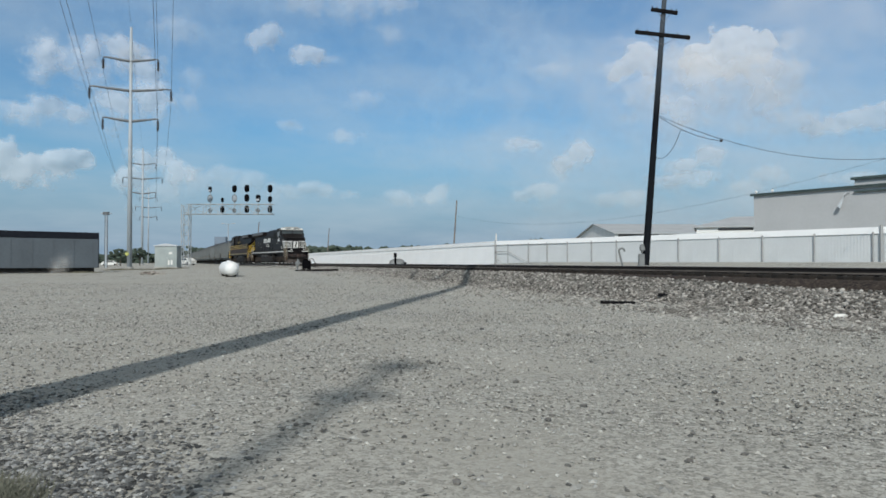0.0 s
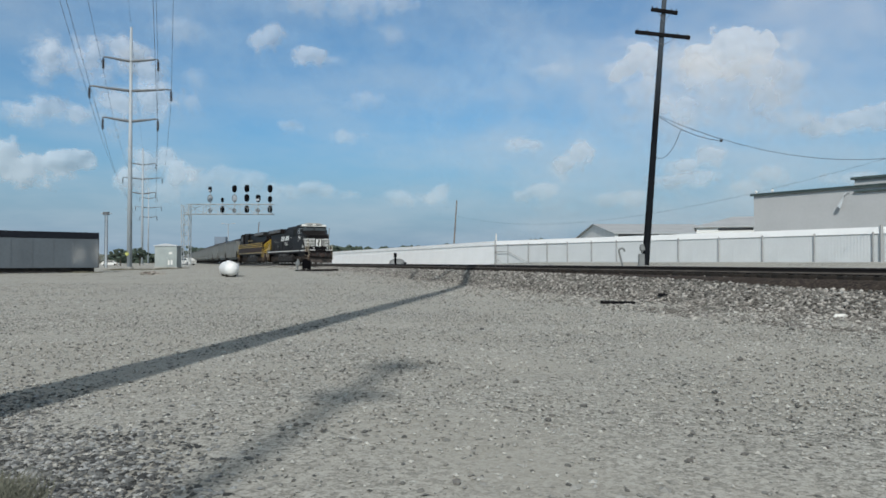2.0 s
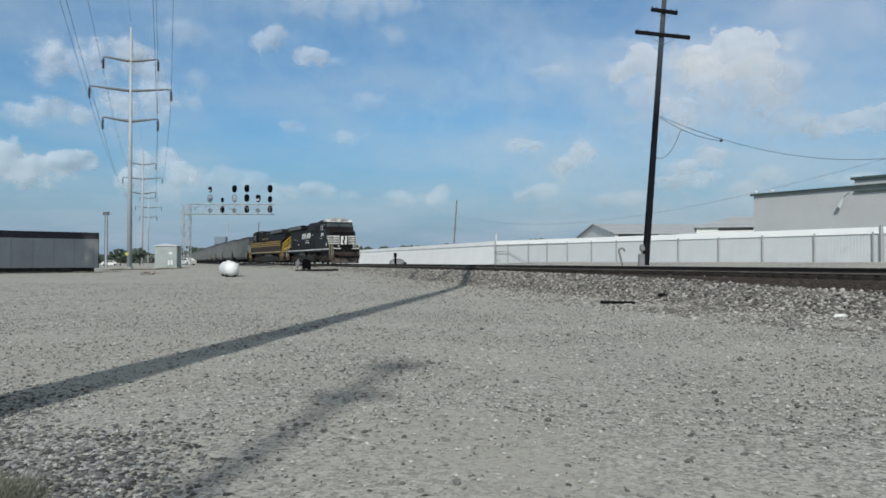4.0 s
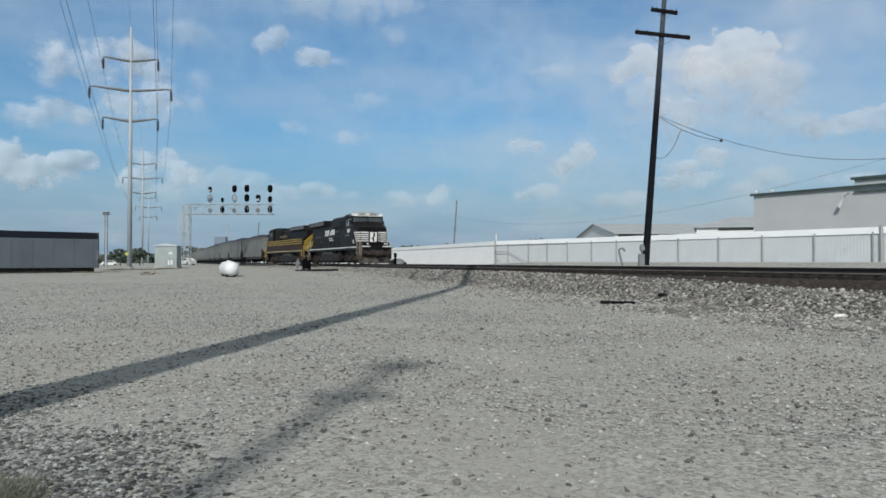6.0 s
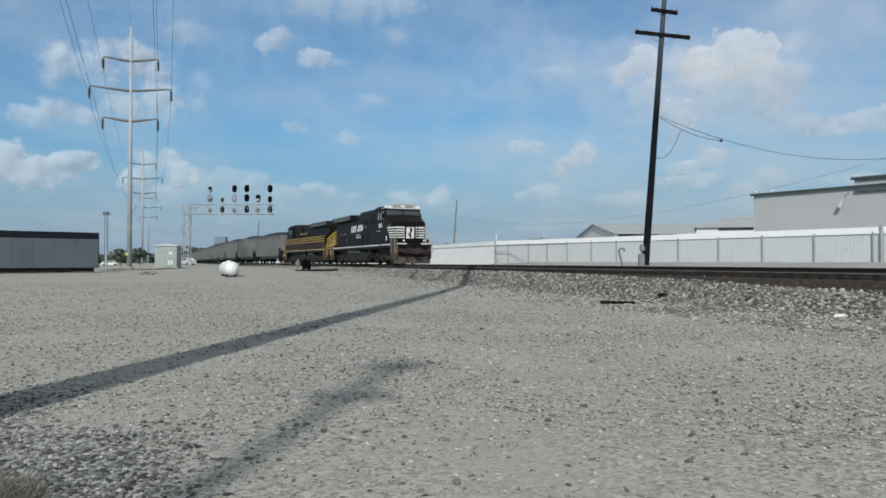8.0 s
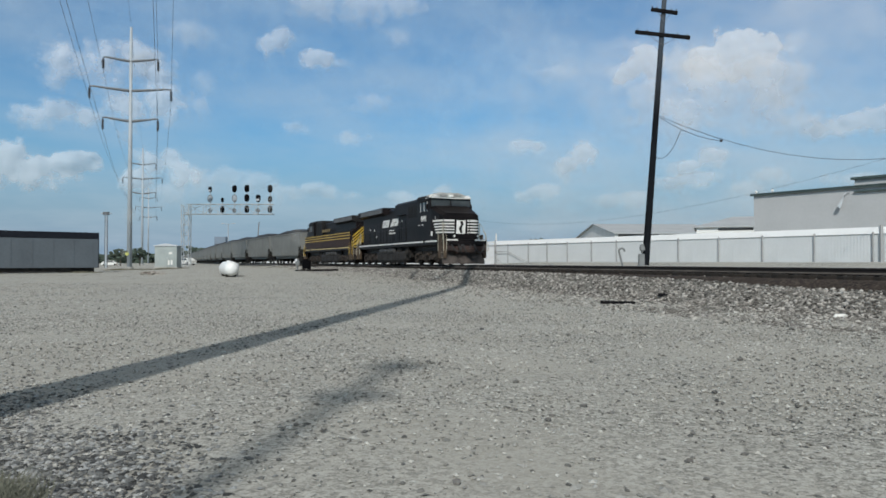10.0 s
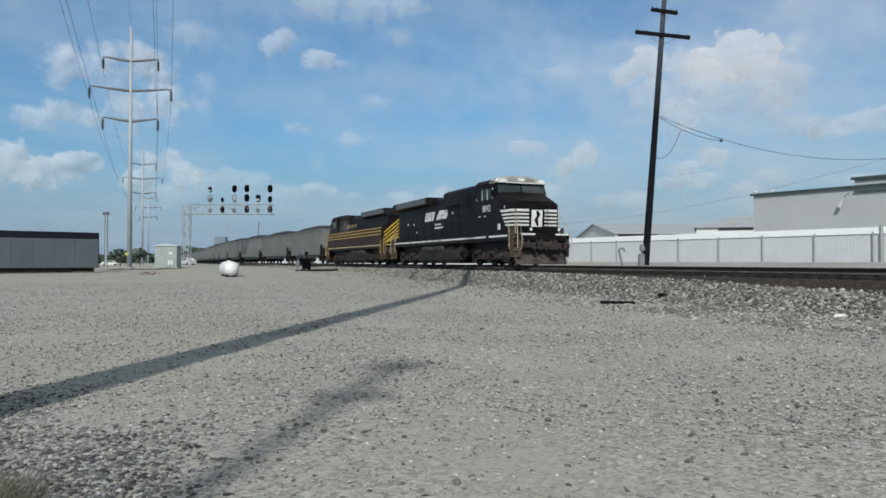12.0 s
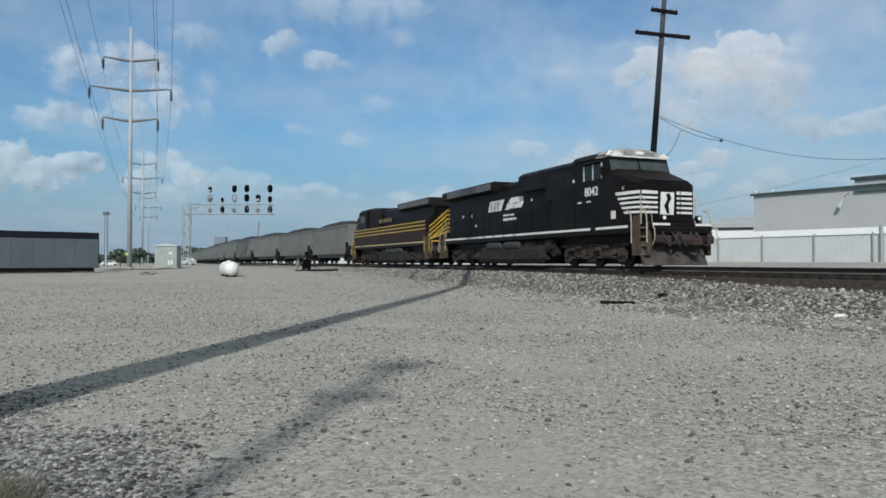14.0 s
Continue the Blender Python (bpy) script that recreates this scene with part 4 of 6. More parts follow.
def hopper():
    th = thing("hopper_car", "grey steel hopper car heaped with coal", "freight car", group="hopper cars of the train")
    bm = B()
    h = 7.78
    for sy in (-1, 1):
        prism(bm, [(-h, 2.05), (-h + 0.95, 2.05), (-h + 1.10, 1.0), (h - 1.10, 1.0), (h - 0.95, 2.05), (h, 2.05), (h, 3.76), (-h, 3.76)], sy * 1.50, sy * 1.56)
        box(bm, (0, sy * 1.58, 3.71), (2 * h, 0.1, 0.14))
        box(bm, (0, sy * 1.57, 1.02), (2 * h - 2.2, 0.08, 0.1))
    for e in (-1, 1):
        prism(bm, [(e * h, 1.75), (e * (h - 0.06), 1.75), (e * (h - 0.06), 3.76), (e * h, 3.76)], -1.5, 1.5)
        prism(bm, [(e * h, 1.75), (e * (h - 0.05), 1.68), (e * (h - 1.95), 0.95), (e * (h - 1.9), 1.0)], -1.5, 1.5)
    prism(bm, [(-h + 1.9, 1.0), (h - 1.9, 1.0), (h - 2.6, 0.62), (-h + 2.6, 0.62)], -1.3, 1.3)
    body = part("body", bm, HOPPER, th)
    rib = part("rib", box(B(), (0, 0, 0), (0.09, 0.06, 0.62)), HOPPER, body)
    rib.location = (-5.9, -1.575, 1.32)
    for sy in (-1, 1):
        for i in range(6):
            if i or sy > 0:
                r2 = new("rib", rib.data)
                r2.parent, r2.location = body, (-5.9 + i * 2.36, sy * 1.575, 1.32)
    rings = []
    rnd = random.Random(3)
    for i in range(13):
        x = -h + 0.1 + i * (2 * h - 0.2) / 12
        k = max(0.0, 1 - (abs(x) / (h - 0.1)) ** 3.6)
        rings.append([(x, y, 3.66 + k * (0.70 * (1 - abs(y / 1.5) ** 3) + rnd.uniform(-0.05, 0.05)) - (0.1 if k == 0 else 0)) for y in (-1.49, -1.1, -0.6, 0, 0.6, 1.1, 1.49)] + [(x, 1.49, 3.0), (x, -1.49, 3.0)])
    bm = loft(B(), rings)
    part("coal_load", bm, COAL, th, "black heaped coal", smooth=True)
    bm = B()
    box(bm, (0, 0, 0.95), (15.4, 0.4, 0.35))
    for e in (-1, 1):
        box(bm, (e * 7.35, 0, 1.05), (0.5, 2.7, 0.25))
        box(bm, (e * 7.9, 0, 0.88), (0.5, 0.25, 0.25), bevel=0.03)
        for sy in (-1, 1):
            for k in range(4):
                box(bm, (e * 7.5, sy * 1.4, 0.5 + k * 0.32), (0.45, 0.04, 0.04))
            box(bm, (e * 7.3, sy * 1.42, 1.5), (0.05, 0.05, 1.6))
            box(bm, (e * 6.6, sy * 1.42, 1.6), (0.05, 0.05, 1.1))
    box(bm, (6.7, 0.3, 1.7), (0.8, 0.5, 0.4), bevel=0.04)
    cyl(bm, (-6.9, -0.7, 1.5), (-6.9, 0.7, 1.5), 0.25)
    part("underframe", bm, GRIME, th)
    w = truck_parts(th, 6.0, (0.88, -0.88), 0.457, 2.6, GRIME, heavy=False)
    w += truck_parts(th, -6.0, (0.88, -0.88), 0.457, 2.6, GRIME, heavy=False)
    return th, w


CARS = 26
car0, car0_wheels = hopper()
cars, car_wheels = [car0], [car0_wheels]
for i in range(1, CARS):
    c = copy_thing(car0, pose(0, 0, 0))
    cars.append(c)
    found = [o for o in c.children_recursive if o.name.startswith("wheelset")]
    car_wheels.append([(o, o.location.x, o.location.z) for o in found])


# The place of the lead coupler along the track, counted as in track_at().
def train_s(t):
    return 101.45 - 5.2 * t - 0.62 * math.sin(math.pi * t / 13.0) ** 2


def motions():
    rows_t = [i * 0.5 for i in range(29)]

    def along(ob, front, rear, turned):
        rows = []
        for t in rows_t:
            m = track_pose(train_s(t) + front, train_s(t) + rear)
            rows.append((t, m @ pose(0, 0, 0, 0, 0, 180) if turned else m))
        walk(ob, rows)

    along(lead, 5.2, 18.0, False)
    along(trail, 23.2 + 5.2, 23.2 + 17.1, True)
    for i, c in enumerate(cars):
        s = 45.5 + CAR * i + CAR / 2
        along(c, s - 6.0, s + 6.0, False)
    steps = [14.0 * i / 98 for i in range(99)]

    def roll(wheels, sign):
        for ob, a, r in wheels:
            rows = []
            for t in steps:
                turn = sign * (train_s(0) - train_s(t)) / r
                rows.append((t, Matrix.Translation((a, 0, r)) @ Matrix.Rotation(turn, 4, "Y")))
            walk(ob, rows)

    roll(lead_wheels, 1)
    roll(trail_wheels, -1)
    drift_clouds()
    blow_dust()
    for w in car_wheels:
        roll(w, 1)


# ---- power line ----
def gz(x, y):
    return float(ground_z(np.float64(x), np.float64(y)))


ARMS = ((19.3, 3.35), (23.2, 4.95), (27.0, 3.35))
TALL = ((33.0, 3.35), (37.0, 4.95), (41.0, 3.35))


def pylon(label, H, R, ARMS):
    th = thing("power_pylon", label, "pylon", group="power pylons")
    bm = B()
    cyl(bm, (0, 0, -0.3), (0, 0, H), R, 0.16, seg=16)
    part("pole", bm, PYLON_STEEL, th, smooth=True)
    bm = cyl(B(), (0, 0, -0.3), (0, 0, 0.35), R + 0.16, seg=18)
    part("footing", bm, CONCRETE, th, "round concrete footing")
    for z, w in ARMS:
        for sx in (-1, 1):
            bm = B()
            for p, q, r in (((0, 0, z - 0.38), (sx * w * 0.55, 0, z - 0.14), 0.19), ((sx * w * 0.55, 0, z - 0.14), (sx * w * 0.86, 0, z + 0.03), 0.14), ((sx * w * 0.86, 0, z + 0.03), (sx * w, 0, z), 0.11)):
                cyl(bm, p, q, r, r * 0.8, seg=8)
            arm = part("arm", bm, ARM_STEEL, th)
            bm = B()
            x = sx * (w - 0.06)
            cyl(bm, (x, 0, z), (x, 0, z - 1.6), 0.03, seg=6)
            for i in range(9):
                cyl(bm, (x, 0, z - 0.25 - i * 0.14), (x, 0, z - 0.33 - i * 0.14), 0.17, 0.13, seg=8)
            part("insulator", bm, PORCELAIN, arm, "dark string insulator")
    return th


PYLON_STEEL = mat("dull_pylon_steel", (0.41, 0.45, 0.48), (0.32, 0.355, 0.38), rough=0.6, scale=0.6, fine=12)
ARM_STEEL = mat("weathered_arm_steel", (0.17, 0.185, 0.195), (0.11, 0.12, 0.13), rough=0.6, metal=0.2, scale=0.8)
CONCRETE = mat("concrete", (0.45, 0.44, 0.41), (0.33, 0.32, 0.30), rough=0.9, scale=2, bump=0.005)
PYLONS = [(-5.08, 1.0), (-39.9, 92.0), (-79.5, 191.0), (-119.1, 292.0)]
near_pylon = pylon("very tall grey tubular steel pylon standing alone in the yard", 45.0, 0.455, TALL)
p0 = pylon("tall grey tubular steel power pylon with six arms", 31.0, 0.33, ARMS)
for i, (x, y) in enumerate(PYLONS):
    m = pose(x, y, gz(x, y), 0, 0, 12.0)
    if i == 0:
        near_pylon.matrix_world = m
    elif i == 1:
        p0.matrix_world = m
    else:
        copy_thing(p0, m)


def span(name, label, p, q, sag, r, material, group="", n=14, seg=5):
    p, q = Vector(p), Vector(q)
    pts = []
    for i in range(n + 1):
        t = i / n
        v = p.lerp(q, t)
        v.z -= sag * 4 * t * (1 - t)
        pts.append(v)
    ob = obj(name, tube(B(), pts, r, seg), material)
    return tagged(ob, label, "cable", group)


for (ax, ay), (bx, by) in zip(PYLONS, PYLONS[1:]):
    rise, sag = (13.8, 0.7) if (ax, ay) == PYLONS[0] else (0.0, 1.9)
    for z, w in ARMS:
        for sx in (-1, 1):
            c, s = math.cos(radians(12)), math.sin(radians(12))
            o = sx * (w - 0.06)
            span("power_cable", "grey power line cable slung between pylons", (ax + o * c, ay + o * s, gz(ax, ay) + z + rise - 1.62), (bx + o * c, by + o * s, gz(bx, by) + z - 1.62), sag, 0.022, CABLE, "power line cables", n=20)
    span("earth_wire", "thin earth wire between the pylon tops", (ax, ay, gz(ax, ay) + 31 + rise), (bx, by, gz(bx, by) + 31), sag * 0.7, 0.012, CABLE, "power line cables", n=20)


# ---- wooden utility poles ----
def utility_pole(label, h, r, arms, lean=(0, 0), m=None, wood=None, taper=0.38):
    th = thing("utility_pole", label, "pole", m, group="utility poles")
    bm = B()
    rings = []
    for i in range(13):
        t = i / 12
        rings.append([(lean[0] * t + math.cos(a) * r * (1 - taper * t), lean[1] * t + math.sin(a) * r * (1 - taper * t), -0.3 + (h + 0.3) * t) for a in [j * 2 * math.pi / 12 for j in range(12)]])
    loft(bm, rings)
    part("pole", bm, wood or WOOD_DARK, th)
    for z, half, tilt in arms:
        t = z / h
        bm = box(B(), (lean[0] * t, lean[1] * t - r * 0.8, z), (half * 2, 0.12, 0.19), rot=Euler((0, radians(tilt), 0)).to_matrix(), bevel=0.01)
        arm = part("crossarm", bm, WOOD_DARK, th, "dark timber crossarm")
        bm = B()
        for k in (-0.9, -0.55, 0.55, 0.9):
            c = Vector((lean[0] * t + k * half, lean[1] * t - r * 0.8, z + 0.07 - math.tan(radians(tilt)) * k * half))
            cyl(bm, c, c + Vector((0, 0, 0.11)), 0.035, 0.03, seg=7)
        pieces("pin_insulator", bm, PORCELAIN, arm)
        bm = B()
        for k in (-0.5, 0.5):
            c = Vector((lean[0] * t + k * half, lean[1] * t - r * 0.8, z - 0.07 - math.tan(radians(tilt)) * k * half))
            cyl(bm, c, (lean[0] * t, lean[1] * t - r * 0.8, z - 0.55), 0.015, seg=5)
        pieces("arm_brace", bm, CABLE, arm)
    return th


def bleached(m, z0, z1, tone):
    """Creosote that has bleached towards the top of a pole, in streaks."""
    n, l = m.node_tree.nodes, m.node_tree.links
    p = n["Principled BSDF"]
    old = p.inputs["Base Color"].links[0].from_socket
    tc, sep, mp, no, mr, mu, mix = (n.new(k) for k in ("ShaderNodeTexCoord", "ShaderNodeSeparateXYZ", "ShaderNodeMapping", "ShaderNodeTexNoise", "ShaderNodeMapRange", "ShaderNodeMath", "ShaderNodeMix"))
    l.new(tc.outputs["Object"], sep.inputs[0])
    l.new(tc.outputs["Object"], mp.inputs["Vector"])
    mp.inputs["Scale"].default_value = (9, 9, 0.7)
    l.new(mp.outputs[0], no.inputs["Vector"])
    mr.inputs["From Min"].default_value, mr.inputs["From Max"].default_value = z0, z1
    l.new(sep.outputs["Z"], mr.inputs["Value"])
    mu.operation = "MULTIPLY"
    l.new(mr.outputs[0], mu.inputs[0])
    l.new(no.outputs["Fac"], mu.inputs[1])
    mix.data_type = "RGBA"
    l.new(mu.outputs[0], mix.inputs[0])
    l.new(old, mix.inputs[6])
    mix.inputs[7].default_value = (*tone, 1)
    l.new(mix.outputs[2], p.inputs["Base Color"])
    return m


# The bleached tone is shifted to blue, to paint in the sky's cast.
WOOD_POLE = bleached(mat("bleached_sky_tinted_wood", (0.010, 0.012, 0.015), (0.005, 0.006, 0.008), rough=0.9, spec=0.1, scale=1.2, fine=30, bump=0.01), 8.0, 13.5, (0.13, 0.155, 0.185))
POST_DARK = mat("grey_cabinet_paint", (0.20, 0.21, 0.21), (0.14, 0.15, 0.15), rough=0.6)
POLE = (10.6, 38.0)
pz = gz(*POLE)
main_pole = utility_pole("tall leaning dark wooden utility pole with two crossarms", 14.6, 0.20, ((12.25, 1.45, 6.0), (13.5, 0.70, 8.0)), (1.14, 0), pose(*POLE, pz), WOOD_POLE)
bm = B()
box(bm, (-0.20, -0.1, 0.36), (0.30, 0.25, 0.74), bevel=0.03)
part("meter_box", bm, POST_DARK, main_pole, "grey cabinet at the pole's foot")
bm = B()
cyl(bm, (-0.18, -0.08, 0.7), (-0.18, -0.08, 1.25), 0.035, seg=7)
cyl(bm, (-0.18, -0.1, 1.02), (-0.18, -0.27, 1.02), 0.13, seg=12)
box(bm, (-0.16, -0.08, 1.05), (0.2, 0.16, 0.34), bevel=0.02)
part("meter", bm, POST_DARK, main_pole)
utility_pole("tall dark wooden utility pole standing in the yard", 26.0, 0.30, ((25.7, 0.40, 0), (24.15, 0.40, 0)), (0, 0), pose(-6.2, -25.3, 0, 0, 0, 0), taper=0.73)
utility_pole("distant wooden utility pole behind the white wall", 10.6, 0.15, (), (0.7, 0), pose(1.6, 120, gz(1.6, 120)), WOOD_GREY)
utility_pole("distant wooden utility pole behind the white wall", 11.5, 0.2, (), (0.8, 0), pose(-38.6, 240, gz(-38.6, 240)), WOOD_GREY)
utility_pole("distant wooden utility pole behind the train", 12.5, 0.2, (), (1.0, 0), pose(-57, 220, gz(-57, 220)), WOOD_GREY)
utility_pole("dark wooden utility pole at the end of the cables", 11.0, 0.17, ((10.3, 1.2, 0),), (0, 0), pose(32.0, 41.0, gz(32.0, 41.0)))
span("service_cable", "thick black service cable sagging from the pole", (11.4, 38, 9.05), (32.0, 41, 8.78), 1.95, 0.014, CABLE_DARK, "pole cables")
span("service_cable", "thin black cable under the service cable", (11.4, 38, 9.0), (14.87, 38.55, 7.82), 0.22, 0.014, CABLE_DARK, "pole cables")
tagged(obj("cable_clamp", lump(B(), (14.87, 38.55, 7.84), (0.20, 0.12, 0.16), 5), CABLE_DARK), "black clamp joining the service cables", "clamp")
span("service_cable", "slack black drop wire at the pole", (12.55, 38, 8.35), (11.2, 37.9, 6.85), 0.55, 0.015, CABLE_DARK, "pole cables")
span("service_cable", "long black wire from the distant pole", (2.2, 120, 9.0), (32.0, 41, 9.25), 3.2, 0.009, CABLE_DARK, "pole cables", n=24)


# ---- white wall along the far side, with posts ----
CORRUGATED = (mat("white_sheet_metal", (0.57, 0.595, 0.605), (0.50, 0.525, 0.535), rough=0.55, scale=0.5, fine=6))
# Base raised to make up for the sun grazing the long wall.
BRIGHT_SHEET = mat("bright_white_sheet", (0.90, 0.91, 0.91), (0.82, 0.83, 0.83), rough=0.5, scale=0.5, fine=6)
POST = mat("grey_post", (0.36, 0.37, 0.37), (0.28, 0.28, 0.28), rough=0.6, metal=0.3)


def wall_run(label, p, q, zb, zt, seg_len, sheet):
    """A wall of sheet-metal panels between two points of the plan."""
    p, q = Vector(p), Vector(q)
    d = q - p
    n = max(1, round(d.length / seg_len))
    ang = math.degrees(math.atan2(d.y, d.x))
    th = thing("wall_boundary", label, "wall", pose(p.x, p.y, zb, 0, 0, ang), kind="structure")
    L = d.length / n
    h = zt - zb
    bm = B()
    prof = []
    k = int(L / 0.2)
    for i in range(k):
        u = i * L / k
        prof += [(u, 0.0), (u + 0.04, 0.007), (u + 0.12, 0.007), (u + 0.16, 0.0)]
    prof.append((L - 0.01, 0.0))
    lo = [bm.verts.new((u, -w, 0)) for u, w in prof]
    hi = [bm.verts.new((u, -w, h)) for u, w in prof]
    for i in range(len(lo) - 1):
        bm.faces.new((lo[i], lo[i + 1], hi[i + 1], hi[i]))
    box(bm, (L / 2, 0.03, h / 2), (L - 0.012, 0.05, h))
    panel = part("panel", bm, sheet, th)
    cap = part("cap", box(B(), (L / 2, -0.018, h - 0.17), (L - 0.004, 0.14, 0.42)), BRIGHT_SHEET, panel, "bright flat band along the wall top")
    for i in range(1, n):
        o = new("panel", panel.data)
        o.parent, o.location = th, (i * L, 0, 0)
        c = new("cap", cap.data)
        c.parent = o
    return th


CORNER = (5.46, 76.0)
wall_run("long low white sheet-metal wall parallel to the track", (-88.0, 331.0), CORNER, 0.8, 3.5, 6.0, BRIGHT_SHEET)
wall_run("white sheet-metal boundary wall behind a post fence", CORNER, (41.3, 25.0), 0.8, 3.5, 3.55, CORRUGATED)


def post_fence():
    th = thing("chain_link_fence", "grey steel post fence in front of the white wall", "fence")
    d = Vector((41.3 - 5.46, 25.0 - 76.0)).normalized()
    out = Vector((d.y, -d.x))
    if out.y > 0:
        out = -out
    first = Vector(CORNER) + out * 0.12
    pts = []
    for i, w in enumerate((0.22, 5.35, 8.02, 10.74, 13.76, 16.66, 19.9, 23.0, 26.6, 30.1, 33.8, 37.5, 38.0, 41.5, 45.1, 48.7, 52.3)):
        p = first + d * w
        z = gz(p.x, p.y)
        big = i in (0, 12)
        top = 3.63 if big else 3.2
        bm = cyl(B(), (p.x, p.y, z - 0.1), (p.x, p.y, top), 0.1 if big else 0.055, seg=8)
        cyl(bm, (p.x, p.y, top - 0.02), (p.x, p.y, top + 0.05), 0.11 if big else 0.065, 0.02, seg=8)
        part("post", bm, POST, th)
        pts.append(Vector((p.x, p.y, 3.12)))
    for a, b in zip(pts[:4], pts[1:4]):
        part("top_rail", cyl(B(), a, b, 0.014, seg=6), POST, th)
    g = thing("swing_gate", "grey tube gate of the fence, closed", "gate")
    z = 1.32
    bm = B()
    o = out * 0.12
    a, b = first + o + d * 0.25, first + o + d * 5.3
    m = a.lerp(b, 0.42)
    for q in (a, m):
        cyl(bm, (q.x, q.y, gz(q.x, q.y) - 0.02), (q.x, q.y, z + 1.85), 0.04, seg=6)
    cyl(bm, (a.x, a.y, z + 1.1), (m.x, m.y, z + 1.1), 0.035, seg=6)
    part("gate_frame", bm, POST, g)
    bm = B()
    cyl(bm, (m.x, m.y, z + 1.1), (b.x, b.y, z + 0.05), 0.03, seg=6)
    cyl(bm, (a.x, a.y, z + 0.45), (a.lerp(m, 0.45).x, a.lerp(m, 0.45).y, z + 0.05), 0.025, seg=6)
    part("gate_brace", bm, POST, g)


post_fence()


def frontage_road():
    """A pale service road between the track and the wall, with a low kerb."""
    for name, label, lo, hi, up, m in (("road", "pale grey service road beyond the track", -10.5, -5.2, 0.02, ROAD), ("kerb", "low concrete kerb along the service road", -5.2, -4.9, 0.13, CONCRETE)):
        bm = B()
        rings = []
        for s in np.arange(-30, 75, 3.0):
            a, b = beside(s, lo), beside(s, hi)
            za, zb = gz(a.x, a.y) + up, gz(b.x, b.y) + up
            rings.append([(a.x, a.y, za), (b.x, b.y, zb), (b.x, b.y, zb - 0.3), (a.x, a.y, za - 0.3)])
        tagged(obj(name, loft(bm, rings), m), label, "road", kind="structure")


ROAD = mat("pale_concrete_road", (0.50, 0.495, 0.48), (0.40, 0.395, 0.385), rough=0.9, scale=0.8, fine=20)
frontage_road()


# ---- buildings behind the wall ----
BEIGE = ribbed(mat("beige_wall_panels", (0.44, 0.45, 0.455), (0.385, 0.395, 0.40), rough=0.8, scale=0.35, fine=4), 1.2, 0.008)
ROOF_TRIM = mat("grey_green_trim", (0.065, 0.095, 0.092), (0.04, 0.062, 0.06), rough=0.6)
ROOF_GREY = mat("grey_metal_roof", (0.41, 0.43, 0.44), (0.32, 0.335, 0.345), rough=0.7, scale=0.4)
OPENING = mat("dark_opening", (0.03, 0.03, 0.035), (0.05, 0.05, 0.05), rough=0.7)
SHED_WHITE = mat("off_white_siding", (0.70, 0.70, 0.68), (0.6, 0.6, 0.58), rough=0.6, scale=0.6)


def warehouse():
    ang = math.degrees(math.atan2(-10.0, 7.0))
    th = thing("warehouse", "large beige panel warehouse with dark roof trim", "building", pose(31.0, 72.0, 1.2, 0, 0, ang))
    L, D, H = 44.0, 32.0, 6.8
    bm = box(B(), (L / 2, D / 2, H / 2), (L, D, H))
    wall = part("wall", bm, BEIGE, th)
    bm = box(B(), (L / 2, D / 2, H + 0.06), (L + 0.5, D + 0.5, 0.14))
    box(bm, (L / 2, -0.2, H - 0.02), (L + 0.5, 0.1, 0.16))
    part("roof", bm, ROOF_TRIM, th, "dark grey-green roof edge")
    bm = box(B(), (24.8, D / 2, H + 0.6), (34.0, D - 8, 1.0))
    up = part("upper_storey", bm, BEIGE, th)
    part("upper_roof", box(B(), (24.8, D / 2, H + 1.2), (34.5, D - 7.4, 0.22)), ROOF_TRIM, up)
    bm = B()
    tube(bm, [(9.3, -0.02, H - 0.42), (9.1, -0.3, H - 0.40), (8.9, -0.42, H - 0.75), (8.78, -0.45, H - 1.15)], 0.05)
    lamp = part("wall_lamp", bm, STEEL_GALV, th, "curved wall lamp arm")
    bm = cyl(B(), (8.8, -0.44, H - 1.08), (8.5, -0.46, H - 1.72), 0.1, 0.2, seg=10)
    part("lamp_head", bm, STEEL_GALV, lamp)
    bm = box(B(), (15.2, -0.12, H - 0.42), (11.0, 0.24, 0.12))
    part("awning", bm, ROOF_TRIM, th)
    for x in (-0.1, 1.6):
        bm = cyl(B(), (x, 0.6, H), (x, 0.6, H + 0.4), 0.08, seg=10)
        cyl(bm, (x, 0.6, H + 0.34), (x, 0.6, H + 0.5), 0.16, 0.08, seg=10)
        part("roof_vent", bm, SHED_WHITE, th)


